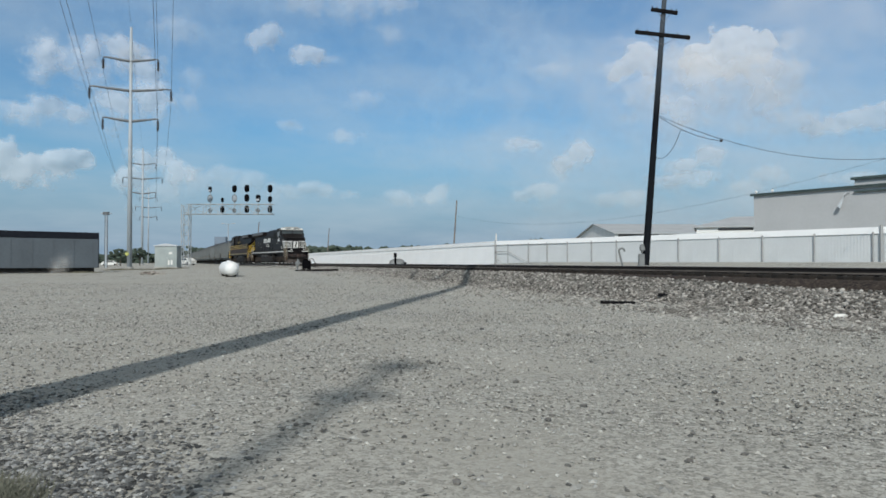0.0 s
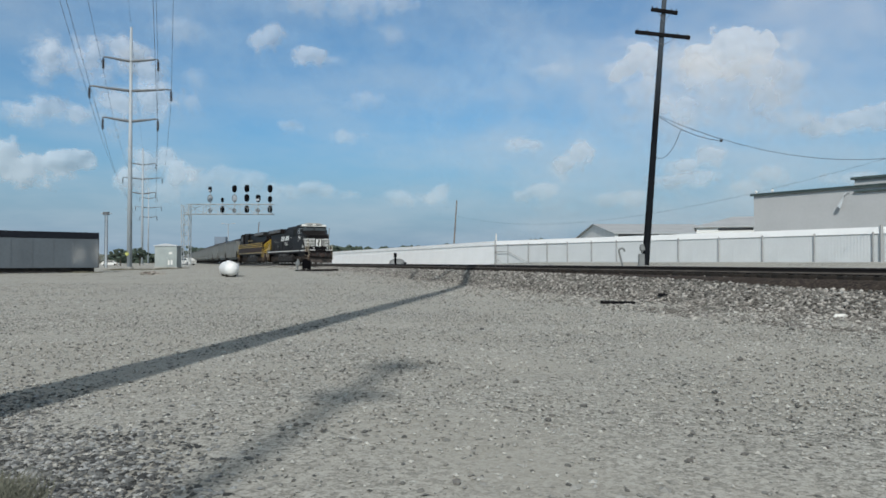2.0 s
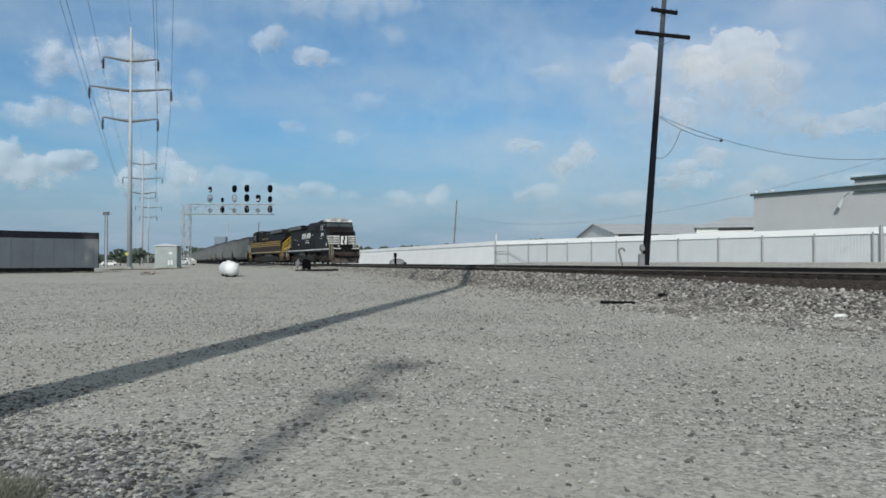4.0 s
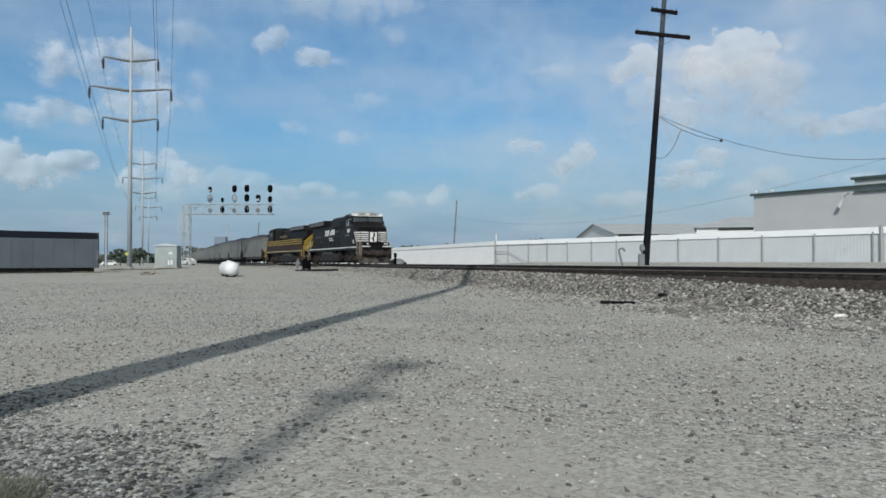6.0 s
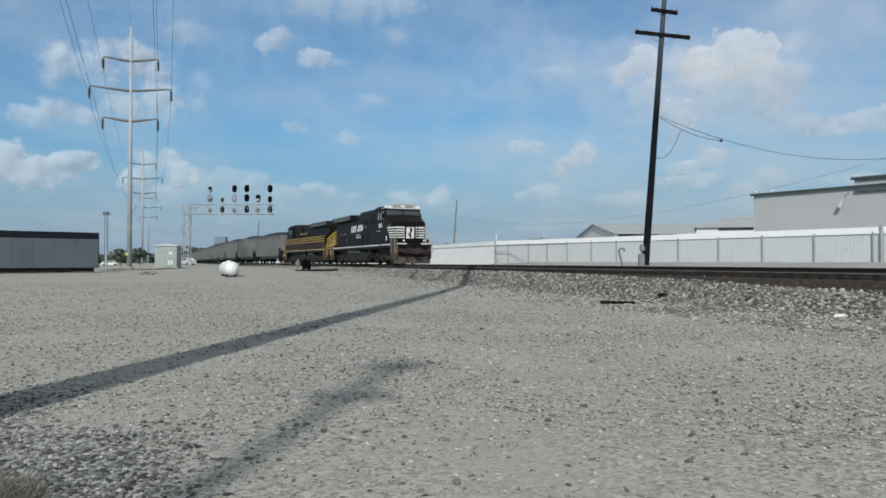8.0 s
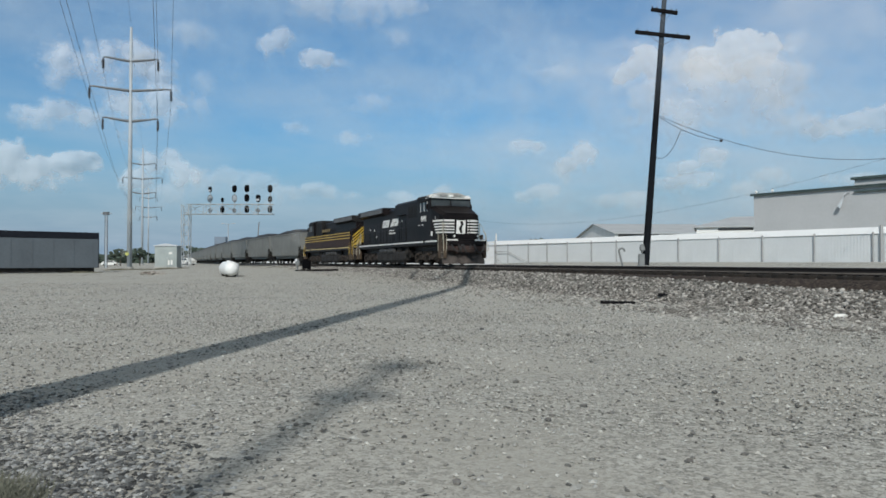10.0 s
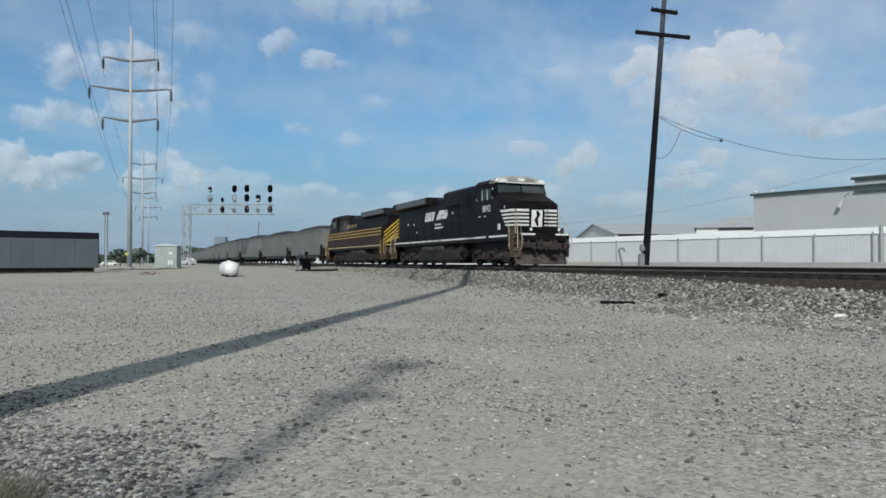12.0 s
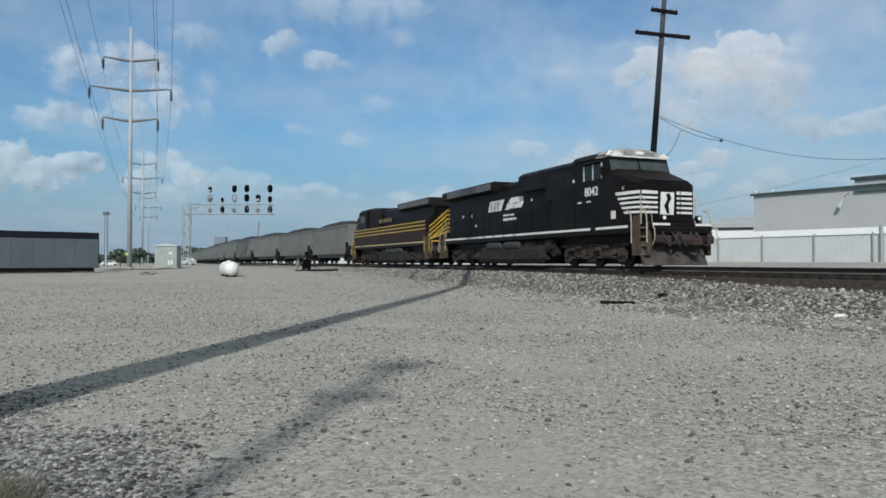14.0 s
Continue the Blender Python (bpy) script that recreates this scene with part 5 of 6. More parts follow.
def gable_shed(label, x, y, ang, L, D, eave, ridge, openings, hip=0.0):
    """A long shed; hip: how far the ridge ends short of the wall at the low end, under a sloping end of the roof."""
    th = thing("industrial_shed", label, "building", pose(x, y, 1.0, 0, 0, ang))
    if hip:
        bm = box(B(), (L / 2, D / 2, eave / 2), (L, D, eave))
    else:
        bm = prism(B(), [(0, 0), (D, 0), (D, eave), (D / 2, ridge), (0, eave)], 0.0, L, axis="x")
    part("wall", bm, SHED_WHITE, th, "off-white siding")
    bm = B()
    t, low = 0.18, eave - 0.5 * (ridge - eave) / (D / 2) + 0.01
    slopes = [[(-0.4, -0.5, low), (L + 0.4, -0.5, low), (L + 0.4, D / 2, ridge), (hip - 0.4, D / 2, ridge)],
              [(-0.4, D + 0.5, low), (L + 0.4, D + 0.5, low), (L + 0.4, D / 2, ridge), (hip - 0.4, D / 2, ridge)]]
    if hip:
        slopes.append([(-0.4, -0.5, low), (-0.4, D / 2, low), (-0.4, D + 0.5, low), (hip - 0.4, D / 2, ridge)])
    for q in slopes:
        loft(bm, [q, [(a, b, c + t) for a, b, c in q]])
    part("roof", bm, ROOF_GREY, th, "weathered grey metal roof")
    for u, w, z, h in openings:
        part("opening", box(B(), (u, -0.02, z), (w, 0.08, h)), OPENING, th, "dark opening below the eaves")


warehouse()
gable_shed("white gabled shed with a weathered grey roof", 31.6, 133.0, 4.0, 20.5, 27.0, 5.6, 7.9, [(4.5, 7.6, 5.2, 0.55), (14.0, 9.0, 5.2, 0.55)])
gable_shed("low white shed with a pale grey roof", 39.3, 112.0, -20.0, 24.0, 18.0, 5.75, 7.6, [(5.6, 5.0, 5.35, 0.32), (13.2, 6.4, 5.35, 0.32)], 6.0)


# ---- yard side: signal gantry, equipment hut, tank, stand ----
SIGNAL_BLACK = mat("signal_black", (0.003, 0.003, 0.004), rough=0.7, spec=0.06)
HUT = mat("hut_aluminium", (0.36, 0.40, 0.39), (0.29, 0.325, 0.315), rough=0.55, metal=0.2, scale=1)
TANK_WHITE = mat("tank_white", (0.80, 0.80, 0.79), (0.72, 0.72, 0.70), rough=0.4, scale=1.5)


def gantry():
    x0, y0 = -39.1, 110.0
    z0 = gz(x0, y0)
    th = thing("signal_gantry", "pale steel cantilever signal gantry with six signal heads", "signal gantry", pose(x0, y0, z0))
    H = 1.35 - z0 + 8.77

    def lattice(bm, p, q, u, w, n, r=0.05):
        """Four chords round the axis p to q, with diagonals."""
        p, q, u, w = Vector(p), Vector(q), Vector(u), Vector(w)
        cs = [u + w, u - w, -u - w, -u + w]
        for c in cs:
            cyl(bm, p + c, q + c, r, seg=5)
        for i in range(n):
            a, b = p.lerp(q, i / n), p.lerp(q, (i + 1) / n)
            for j in range(4):
                c, d = cs[j], cs[(j + 1) % 4]
                cyl(bm, a + c, b + d, r * 0.55, seg=4)
                cyl(bm, a + c, a + d, r * 0.55, seg=4)
    bm = B()
    lattice(bm, (0, 0, 0), (0, 0, H), (0.55, 0, 0), (0, 0.55, 0), 6, 0.07)
    part("mast", bm, GANTRY_PAINT, th)
    bm = B()
    lattice(bm, (0.2, 0, H - 0.75), (13.3, 0, H - 0.75), (0, 0.55, 0), (0, 0, 0.75), 5, 0.055)
    part("cantilever", bm, GANTRY_PAINT, th)
    bm = B()
    box(bm, (6.8, -0.75, H - 1.5), (13.2, 0.5, 0.05))
    for i in range(12):
        cyl(bm, (0.6 + i * 1.12, -0.98, H - 1.5), (0.6 + i * 1.12, -0.98, H - 0.5), 0.02, seg=4)
    cyl(bm, (0.4, -0.98, H - 0.5), (13.3, -0.98, H - 0.5), 0.02, seg=4)
    part("walkway", bm, GANTRY_PAINT, th)
    # each head: place along the arm, then its units from the top: height, black or pale, size
    heads = ((3.75, ((2.35, "cap", 0.8), (0.95, "pale", 1.0), (-0.85, "oval", 0.8))), (5.62, ((0.75, "black", 0.62), (-0.70, "black", 0.92))),
             (7.45, ((2.45, "black", 1.0), (1.0, "pale", 1.0), (-0.85, "oval", 0.8))), (9.33, ((2.5, "black", 1.05), (1.05, "black", 1.05), (-0.65, "black", 1.0))),
             (11.05, ((1.0, "cap", 1.05), (-0.85, "oval", 0.8))), (12.85, ((2.45, "black", 1.05), (0.85, "black", 0.9), (-0.65, "black", 1.0))))
    ring = [j * 2 * math.pi / 16 for j in range(16)]
    full = [(math.copysign(abs(math.cos(a)) ** 0.72, math.cos(a)), math.copysign(abs(math.sin(a)) ** 0.72, math.sin(a))) for a in ring]
    for x, units in heads:
        s = part("signal_head", cyl(B(), (x, -0.3, H - 1.5), (x, -0.3, H + units[0][0] + 0.2), 0.05, seg=6), GANTRY_PAINT, th)
        for z, look_, k in units:
            w, h, z = 0.36 * k, 0.55 * k * (0.65 if look_ == "oval" else 1.0), z - 0.1
            bm = B()
            if look_ in ("black", "cap"):
                loft(bm, [[(x + c * w, yy, H + z + s_ * h) for c, s_ in full] for yy in (-0.47, -0.42)])
                for dz in (-0.2, 0.12):
                    cyl(bm, (x, -0.46, H + z + dz * k), (x, -0.75, H + z + dz * k), 0.15 * k, seg=10)
                part("target_board", bm, SIGNAL_BLACK, s, "black oval signal board")
                if look_ == "cap":
                    part("lens_plate", box(B(), (x, -0.78, H + z - 0.24 * k), (0.5 * k, 0.05, 0.34 * k), bevel=0.02), SIGNAL_PALE, s, "pale plate under the hood")
            else:
                for a, b in zip(ring, ring[1:] + ring[:1]):
                    cyl(bm, (x + math.cos(a) * w, -0.45, H + z + math.sin(a) * h), (x + math.cos(b) * w, -0.45, H + z + math.sin(b) * h), 0.055, seg=5)
                part("board_rim", bm, SIGNAL_BACK, s, "grey rim of a signal unit")
                bm = loft(B(), [[(x + math.cos(t) * w * 0.95, yy, H + z + math.sin(t) * h * 0.95) for t in ring] for yy in (-0.44, -0.40)])
                part("board_back", bm, SIGNAL_PALE, s, "pale back of a signal unit")
                part("lamp_case", box(B(), (x, -0.56, H + z), (w * 0.7, 0.2, h * 1.1), bevel=0.04), SIGNAL_BACK if look_ == "oval" else SIGNAL_PALE, s)
    return th


GANTRY_PAINT = mat("gantry_aluminium", (0.47, 0.50, 0.51), (0.38, 0.41, 0.42), rough=0.55, metal=0.2)
SIGNAL_PALE = mat("signal_pale", (0.34, 0.38, 0.42), (0.28, 0.31, 0.34), rough=0.6)
SIGNAL_BACK = mat("signal_back", (0.17, 0.185, 0.19), (0.12, 0.13, 0.135), rough=0.6)
gantry()


def hut():
    x, y = -32.7, 86.0
    z = gz(x, y)
    th = thing("equipment_hut", "grey-green metal railway equipment hut with a shallow gable", "hut", pose(x, y, z, 0, 0, 8))
    part("plinth", box(B(), (0, 0, 0.12), (2.7, 2.6, 0.24)), CONCRETE, th)
    part("body", box(B(), (0, 0, 1.45), (2.5, 2.4, 2.42), bevel=0.03), HUT, th)
    part("roof", prism(B(), [(-1.36, 2.66), (1.36, 2.66), (1.36, 2.74), (0, 2.98), (-1.36, 2.74)], -1.3, 1.3), STEEL_GALV, th)
    door = part("door", box(B(), (0.55, -1.215, 1.3), (0.9, 0.04, 2.0), bevel=0.01), HUT, th)
    part("handle", box(B(), (0.2, -1.25, 1.25), (0.05, 0.06, 0.16)), STEEL_GALV, door)
    bm = B()
    for u, v, w, h in ((0.35, 0.75, 0.2, 0.55), (0.68, 0.75, 0.2, 0.55), (0.55, 1.85, 0.36, 0.24)):
        box(bm, (u, -1.245, v), (w, 0.012, h))
    pieces("notice", bm, WHITE, th, "white notice")


hut()


def lathe(bm, prof, axis_x=True, seg=18):
    rings = [[(u, r * math.cos(a), r * math.sin(a)) for a in [j * 2 * math.pi / seg for j in range(seg)]] for u, r in prof]
    return loft(bm, rings)


def gas_tank():
    x, y = -15.7, 53.0
    z = gz(x, y)
    th = thing("gas_tank", "white cylindrical gas tank on short legs", "tank", pose(x, y, z, 0, 0, 116))
    r, h = 0.53, 0.58
    prof = [(-1.7, 0.06), (-1.66, 0.25), (-1.52, 0.43), (-1.3, 0.50), (-1.1, r), (1.1, r), (1.3, 0.50), (1.52, 0.43), (1.66, 0.25), (1.7, 0.06)]
    ob = part("vessel", lathe(B(), prof), TANK_WHITE, th, smooth=True)
    ob.location = (0, 0, h)
    # Dark saddles, whose tone also stands in for the shadow under the vessel.
    for u in (-0.9, 0.9):
        bm = box(B(), (u, 0, 0.06), (0.25, 0.7, 0.24), bevel=0.02)
        part("saddle", bm, GRIME, th)
    bm = cyl(B(), (0.1, 0, h + r - 0.03), (0.1, 0, h + r + 0.06), 0.14, seg=12)
    part("valve_dome", bm, TANK_WHITE, th)
    p = thing("standpipe", "short grey pipe stand beside the gas tank", "pipe", pose(x + 0.72, y - 0.25, z))
    bm = cyl(B(), (0, 0, -0.05), (0, 0, 0.95), 0.04, seg=8)
    box(bm, (0.02, 0, 0.9), (0.22, 0.2, 0.2), bevel=0.03)
    part("pipe", bm, POST, p)


gas_tank()


def switch_stand():
    x, y = -12.2, 64.0
    z = gz(x, y)
    th = thing("switch_machine", "dark iron trackside switch machine on a timber", "switch stand", pose(x, y, z, 0, 0, 20))
    part("timber", box(B(), (0.9, -0.2, 0.03), (3.6, 0.45, 0.14), bevel=0.02), WOOD_DARK, th)
    part("timber", box(B(), (1.3, -1.5, 0.06), (2.7, 0.34, 0.2), rot=Euler((0, 0, 0.16)).to_matrix(), bevel=0.03), WOOD_DARK, th)
    bm = box(B(), (0.12, 0, 0.56), (0.74, 0.50, 0.76), bevel=0.07)
    box(bm, (0.0, 0, 0.98), (0.40, 0.36, 0.16), bevel=0.04)
    part("housing", bm, SIGNAL_BLACK, th)
    for u in (-0.15, 0.38):
        part("leg", box(B(), (u, 0, 0.15), (0.20, 0.40, 0.16), bevel=0.02), GRIME, th)
    part("base_plate", box(B(), (0.12, 0, 0.115), (1.0, 0.6, 0.03), bevel=0.008), GRIME, th)
    bm = cyl(B(), (0.1, 0, 1.2), (0.1, 0, 1.62), 0.05, seg=8)
    box(bm, (0.1, 0, 1.55), (0.30, 0.1, 0.26), bevel=0.03)
    part("target", bm, SIGNAL_BLACK, th)
    part("motor", cyl(B(), (0.3, -0.1, 0.55), (0.95, -0.1, 0.45), 0.13, seg=10), GRIME, th)
    bm = B()
    tube(bm, [(0.3, -0.2, 1.0), (0.62, -0.2, 1.1), (0.85, -0.2, 0.7), (1.2, -0.2, 0.2)], 0.035)
    part("throw_lever", bm, GRIME, th)
    part("hand_lever", tube(B(), [(-0.25, -0.2, 1.1), (-0.5, -0.2, 1.35), (-0.55, -0.2, 1.6)], 0.03), GRIME, th)
    bm = box(B(), (-0.66, 0, 0.66), (0.34, 0.4, 0.40), bevel=0.05)
    cyl(bm, (-0.66, 0, 0.0), (-0.66, 0, 0.5), 0.07, seg=8)
    cyl(bm, (-0.62, 0, 0.84), (-0.62, 0, 1.06), 0.08, seg=8)
    part("junction_box", bm, POST_DARK, th, "grey junction box on a short pipe")


switch_stand()


def far_signal():
    p = beside(76.35, -3.85)
    z = gz(p.x, p.y)
    th = thing("dwarf_signal", "dark dwarf signal post beyond the track", "signal", pose(p.x, p.y, z))
    bm = cyl(B(), (0, 0, 0), (0, 0, 1.0), 0.1, seg=8)
    box(bm, (0, 0, 1.15), (0.3, 0.28, 0.45), bevel=0.04)
    part("post", bm, SIGNAL_BLACK, th)
    rings = []
    for i in range(9):
        u = -1 + i / 4
        k = math.sqrt(max(0.02, 1 - abs(u) ** 3))
        rings.append([(0.15 + u * 0.95, 0.55 + math.cos(a) * 0.45 * k, -0.1 + (math.sin(a) * 0.80 + 0.1) * k) for a in [j * math.pi / 8 for j in range(9)]])
    part("cover", loft(B(), rings), POST_DARK, th, "grey rounded cover behind the post", smooth=True)
    part("cover_leg", box(B(), (0.95, 0.5, 0.22), (0.3, 0.5, 0.5), bevel=0.03), SIGNAL_BLACK, th)


far_signal()


def vent_pipe():
    x, y = 9.15, 37.5
    th = thing("vent_pipe", "bent grey vent pipe beside the pole", "pipe", pose(x, y, gz(x, y)))
    pts = [(0.22, 0, -0.05), (-0.02, 0, 0.98)] + [(0.12 - 0.15 * math.cos(a), 0, 0.98 + 0.16 * math.sin(a)) for a in (0.3, 0.9, 1.5, 2.1, 2.7, 3.2)]
    part("pipe", tube(B(), pts, 0.05, 8), POST_DARK, th)


vent_pipe()


# ---- far left: standing gondola, lamp masts, cars, woods ----
GONDOLA_GREY = mat("gondola_grey", (0.108, 0.128, 0.145), (0.078, 0.092, 0.105), rough=0.7, scale=0.4, fine=4)
GONDOLA_DARK = mat("gondola_band_and_end_shade", (0.006, 0.008, 0.013), (0.012, 0.014, 0.02), rough=0.7, spec=0.2)


def gondola():
    L = 16.0
    x, y = -35.27, 74.0
    ang = 43.0
    th = thing("gondola_car", "grey gondola car with a dark upper band, standing in the yard", "freight car", pose(x, y, gz(x, y), 0, 0, ang))
    bm = box(B(), (-L / 2, 1.5, 1.95), (L, 3.0, 2.95), bevel=0.03)
    body = part("body", bm, GONDOLA_GREY, th)
    for i in range(9):
        part("rib", box(B(), (-0.5 - i * 1.85, -0.012, 1.95), (0.10, 0.03, 2.9)), GONDOLA_GREY, body)
    bm = box(B(), (-L / 2, 1.5, 3.74), (L + 0.1, 3.1, 0.64), bevel=0.03)
    # end plate in the band's dark colour, standing for the end wall's shade
    box(bm, (0.02, 1.5, 2.0), (0.06, 3.05, 3.0))
    part("upper_band", bm, GONDOLA_DARK, th, "dark blue-black upper band, and end plate darkened for shade")
    bm = box(B(), (-L / 2, 1.5, 0.30), (L - 0.6, 2.4, 0.5))
    for u in (-1.6, -3.4, -12.6, -14.4):
        for yy in (0.6, 2.4):
            part("wheel", cyl(B(), (u, yy - 0.07, 0.42), (u, yy + 0.07, 0.42), 0.42, seg=14), WHEEL, th)
    part("running_gear", bm, GRIME, th)


gondola()


def lamp_mast(label, x, y, h, arm):
    z = gz(x, y)
    th = thing("lamp_mast", label, "lamp", pose(x, y, z))
    bm = cyl(B(), (0, 0, -0.1), (0, 0, h), 0.16, 0.08, seg=8)
    part("pole", bm, PYLON_STEEL, th)
    for sx in (-1, 1):
        bm = cyl(B(), (0, 0, h - 0.15), (sx * arm, 0, h), 0.05, seg=6)
        box(bm, (sx * (arm + 0.25), 0, h), (0.7, 0.3, 0.16), bevel=0.04)
        part("lamp_arm", bm, PYLON_STEEL, th)
    return th


lamp_mast("distant double lamp mast beyond the train", -45.2, 152.0, 8.6, 0.9)
TOWER = mat("dark_tower_steel", (0.11, 0.12, 0.13), (0.08, 0.085, 0.09), rough=0.7)
t1 = lamp_mast("tall grey yard light tower", -60.6, 130.0, 9.8, 0.35)
bm = B()
box(bm, (0, 0, 9.8), (1.0, 0.6, 0.5))
for i in range(10):
    for sx in (-1, 1):
        cyl(bm, (sx * 0.25, 0, 0.2 + i * 0.9), (-sx * 0.25, 0, 1.1 + i * 0.9), 0.03, seg=4)
for sx in (-1, 1):
    cyl(bm, (sx * 0.27, 0, 0), (sx * 0.25, 0, 9.7), 0.05, seg=5)
part("ladder_frame", bm, TOWER, t1)

LEAF = mat("leaf_green", (0.060, 0.085, 0.060), (0.034, 0.05, 0.038), rough=0.8, scale=0.6, fine=6)
BARK = mat("bark", (0.10, 0.08, 0.06), rough=0.9)


def far_tree(label, x, y, h, seed):
    rnd = random.Random(seed)
    z = gz(x, y)
    th = thing("tree", label, "tree", pose(x, y, z), group="distant trees")
    bm = cyl(B(), (0, 0, -0.2), (0, 0, h * 0.5), h * 0.03, h * 0.015, seg=7)
    for k in range(5):
        a = rnd.uniform(0, 6.3)
        cyl(bm, (0, 0, h * rnd.uniform(0.25, 0.45)), (math.cos(a) * h * 0.25, math.sin(a) * h * 0.25, h * rnd.uniform(0.55, 0.8)), h * 0.012, h * 0.005, seg=5)
    part("trunk", bm, BARK, th)
    bm = B()
    for k in range(26):
        a, r = rnd.uniform(0, 6.3), h * 0.32 * math.sqrt(rnd.random())
        s = h * rnd.uniform(0.09, 0.2)
        lump(bm, (math.cos(a) * r, math.sin(a) * r, h * (0.45 + 0.45 * rnd.random()) - r * 0.3), (s * 1.3, s * 1.3, s), seed * 50 + k)
    part("crown", bm, LEAF, th)


for i, (x, y, h) in enumerate(((-78.9, 175, 4.6), (-77.6, 174, 4.9), (-74.8, 173, 4.5), (-73.4, 175, 4.8))):
    far_tree("small green tree at the yard's far edge", x, y, h, i + 1)


for i, (x, y, h) in enumerate(((25.6, 200, 7.6), (29.2, 203, 6.6), (31.2, 201, 6.9), (33.2, 203, 6.7), (35.2, 202, 7.0), (37.0, 203, 6.9))):
    far_tree("dark green bushy tree showing over the white wall", x, y, h, i + 21)


def woods():
    rnd = random.Random(11)
    at, size = [], []
    for i in range(900):
        x = rnd.uniform(-420, 330)
        y = 560 + rnd.uniform(-30, 30)
        h = 13 + 3.0 * noise.noise((x * 0.05, 0, 0)) + rnd.uniform(-1.6, 1.6)
        if x < -200:
            h *= 0.5
        s = rnd.uniform(3, 6)
        for k in range(7):
            at.append((x + rnd.uniform(-3, 3), y - rnd.uniform(0, 3), h * (0.08 + 0.13 * k)))
            size.append(s * rnd.uniform(0.7, 1.3))
    scatter("woods", "distant dark green line of trees on the horizon", "woods", at, size, LEAF, 12)


woods()


def parked_car(label, x, y, ang, paint):
    th = thing("parked_car", label, "car", pose(x, y, gz(x, y), 0, 0, ang), group="parked cars")
    bm = prism(B(), [(-2.2, 0.3), (2.2, 0.3), (2.25, 0.75), (1.3, 0.95), (0.7, 1.42), (-1.1, 1.45), (-1.9, 1.0), (-2.25, 0.9)], -0.85, 0.85)
    part("body", bm, paint, th)
    for sy in (-1, 1):
        part("side_window", prism(B(), [(1.05, 0.98), (0.62, 1.35), (-1.0, 1.37), (-1.6, 1.0)], sy * 0.855, sy * 0.865), GLASS, th)
        for u in (-1.4, 1.4):
            part("wheel", cyl(B(), (u, sy * 0.7, 0.32), (u, sy * 0.88, 0.32), 0.32, seg=14), SIGNAL_BLACK, th)


YELLOW = mat("yellow_paint", (0.50, 0.50, 0.12), (0.36, 0.37, 0.12), rough=0.5)
part("warning_plate", cyl(B(), (-0.22, -0.38, 2.0), (-0.22, -0.42, 2.0), 0.24, seg=8), YELLOW, p0, "yellow warning plate on the pylon")
parked_car("white parked car at the yard's far edge", -92.0, 200.0, 10, WHITE)
parked_car("white parked car near the equipment hut", -52.0, 146.0, 150, WHITE)

tagged(obj("marker_post", cyl(B(), (6.4, 87.0, 1.0), (6.4, 87.0, 4.75), 0.10, 0.08, seg=8), WHITE), "white post standing behind the white wall", "post")


def debris_pile(x, y):
    rnd = random.Random(77)
    bm = B()
    for i in range(60):
        a, r = rnd.uniform(0, 6.3), rnd.random()
        s = rnd.uniform(0.12, 0.3)
        lump(bm, (math.cos(a) * r * 1.15, math.sin(a) * r * 0.6, 0.03 + 0.24 * (1 - r)), (s * 1.4, s, s * 0.6), 700 + i)
    ob = obj("rubble_pile", bm, RUBBLE)
    ob.matrix_world = pose(x, y, gz(x, y))
    tagged(ob, "low pile of brown and grey rubble on the yard", "rubble", kind="stuff")


RUBBLE = island_tones(mat("rubble", (0.2, 0.18, 0.16), rough=0.9, fine=20, bump=0.01), (0.07, 0.06, 0.05), (0.20, 0.17, 0.145), (0.40, 0.38, 0.34))
debris_pile(-24.4, 60.5)


def weeds(label, x, y, rx, ry, n, h, seed):
    """Low straggling weeds in a patch."""
    rnd = random.Random(seed)
    bm = B()
    for i in range(n):
        a, r = rnd.uniform(0, 6.3), math.sqrt(rnd.random())
        px, py = math.cos(a) * r * rx, math.sin(a) * r * ry
        z = gz(x + px, y + py) - gz(x, y)
        for k in range(4):
            lx, ly, hh = rnd.uniform(-0.2, 0.2), rnd.uniform(-0.2, 0.2), h * rnd.uniform(0.4, 1.1) * (1.2 - r)
            v = [bm.verts.new(q) for q in ((px - 0.03, py, z - 0.02), (px + 0.03, py, z - 0.02), (px + lx, py + ly, z + hh))]
            bm.faces.new(v)
    ob = obj("weed_patch", bm, WEED)
    ob.matrix_world = pose(x, y, gz(x, y))
    tagged(ob, label, "weeds", kind="stuff")


WEED = mat("dull_weeds", (0.085, 0.095, 0.06), (0.16, 0.14, 0.10), rough=0.9, scale=0.8, fine=8)
weeds("low dull green weeds round the pylon's foot", -40.2, 90.5, 2.9, 2.2, 700, 0.22, 41)
weeds("low dull green weeds along the equipment hut", -32.4, 83.8, 3.0, 0.8, 400, 0.22, 42)
weeds("low weeds at the end of the standing car", -36.4, 72.8, 2.2, 0.9, 300, 0.2, 43)

bm = B()
box(bm, (0, 0, 5.4), (4.6, 4.0, 10.8), bevel=0.1)
ft = tagged(obj("far_building", bm, mat("hazy_blue_grey", (0.19, 0.24, 0.30), rough=0.8)), "distant blue-grey tower block beyond the train", "building")
ft.location = (-92.0, 300.0, 1.0)
bm = B()
for i in range(3):
    for j in range(2):
        box(bm, (-1.2 + j * 2.4, -2.02, 2.0 + i * 2.6), (1.2, 0.05, 1.2))
pieces("window", bm, OPENING, ft)


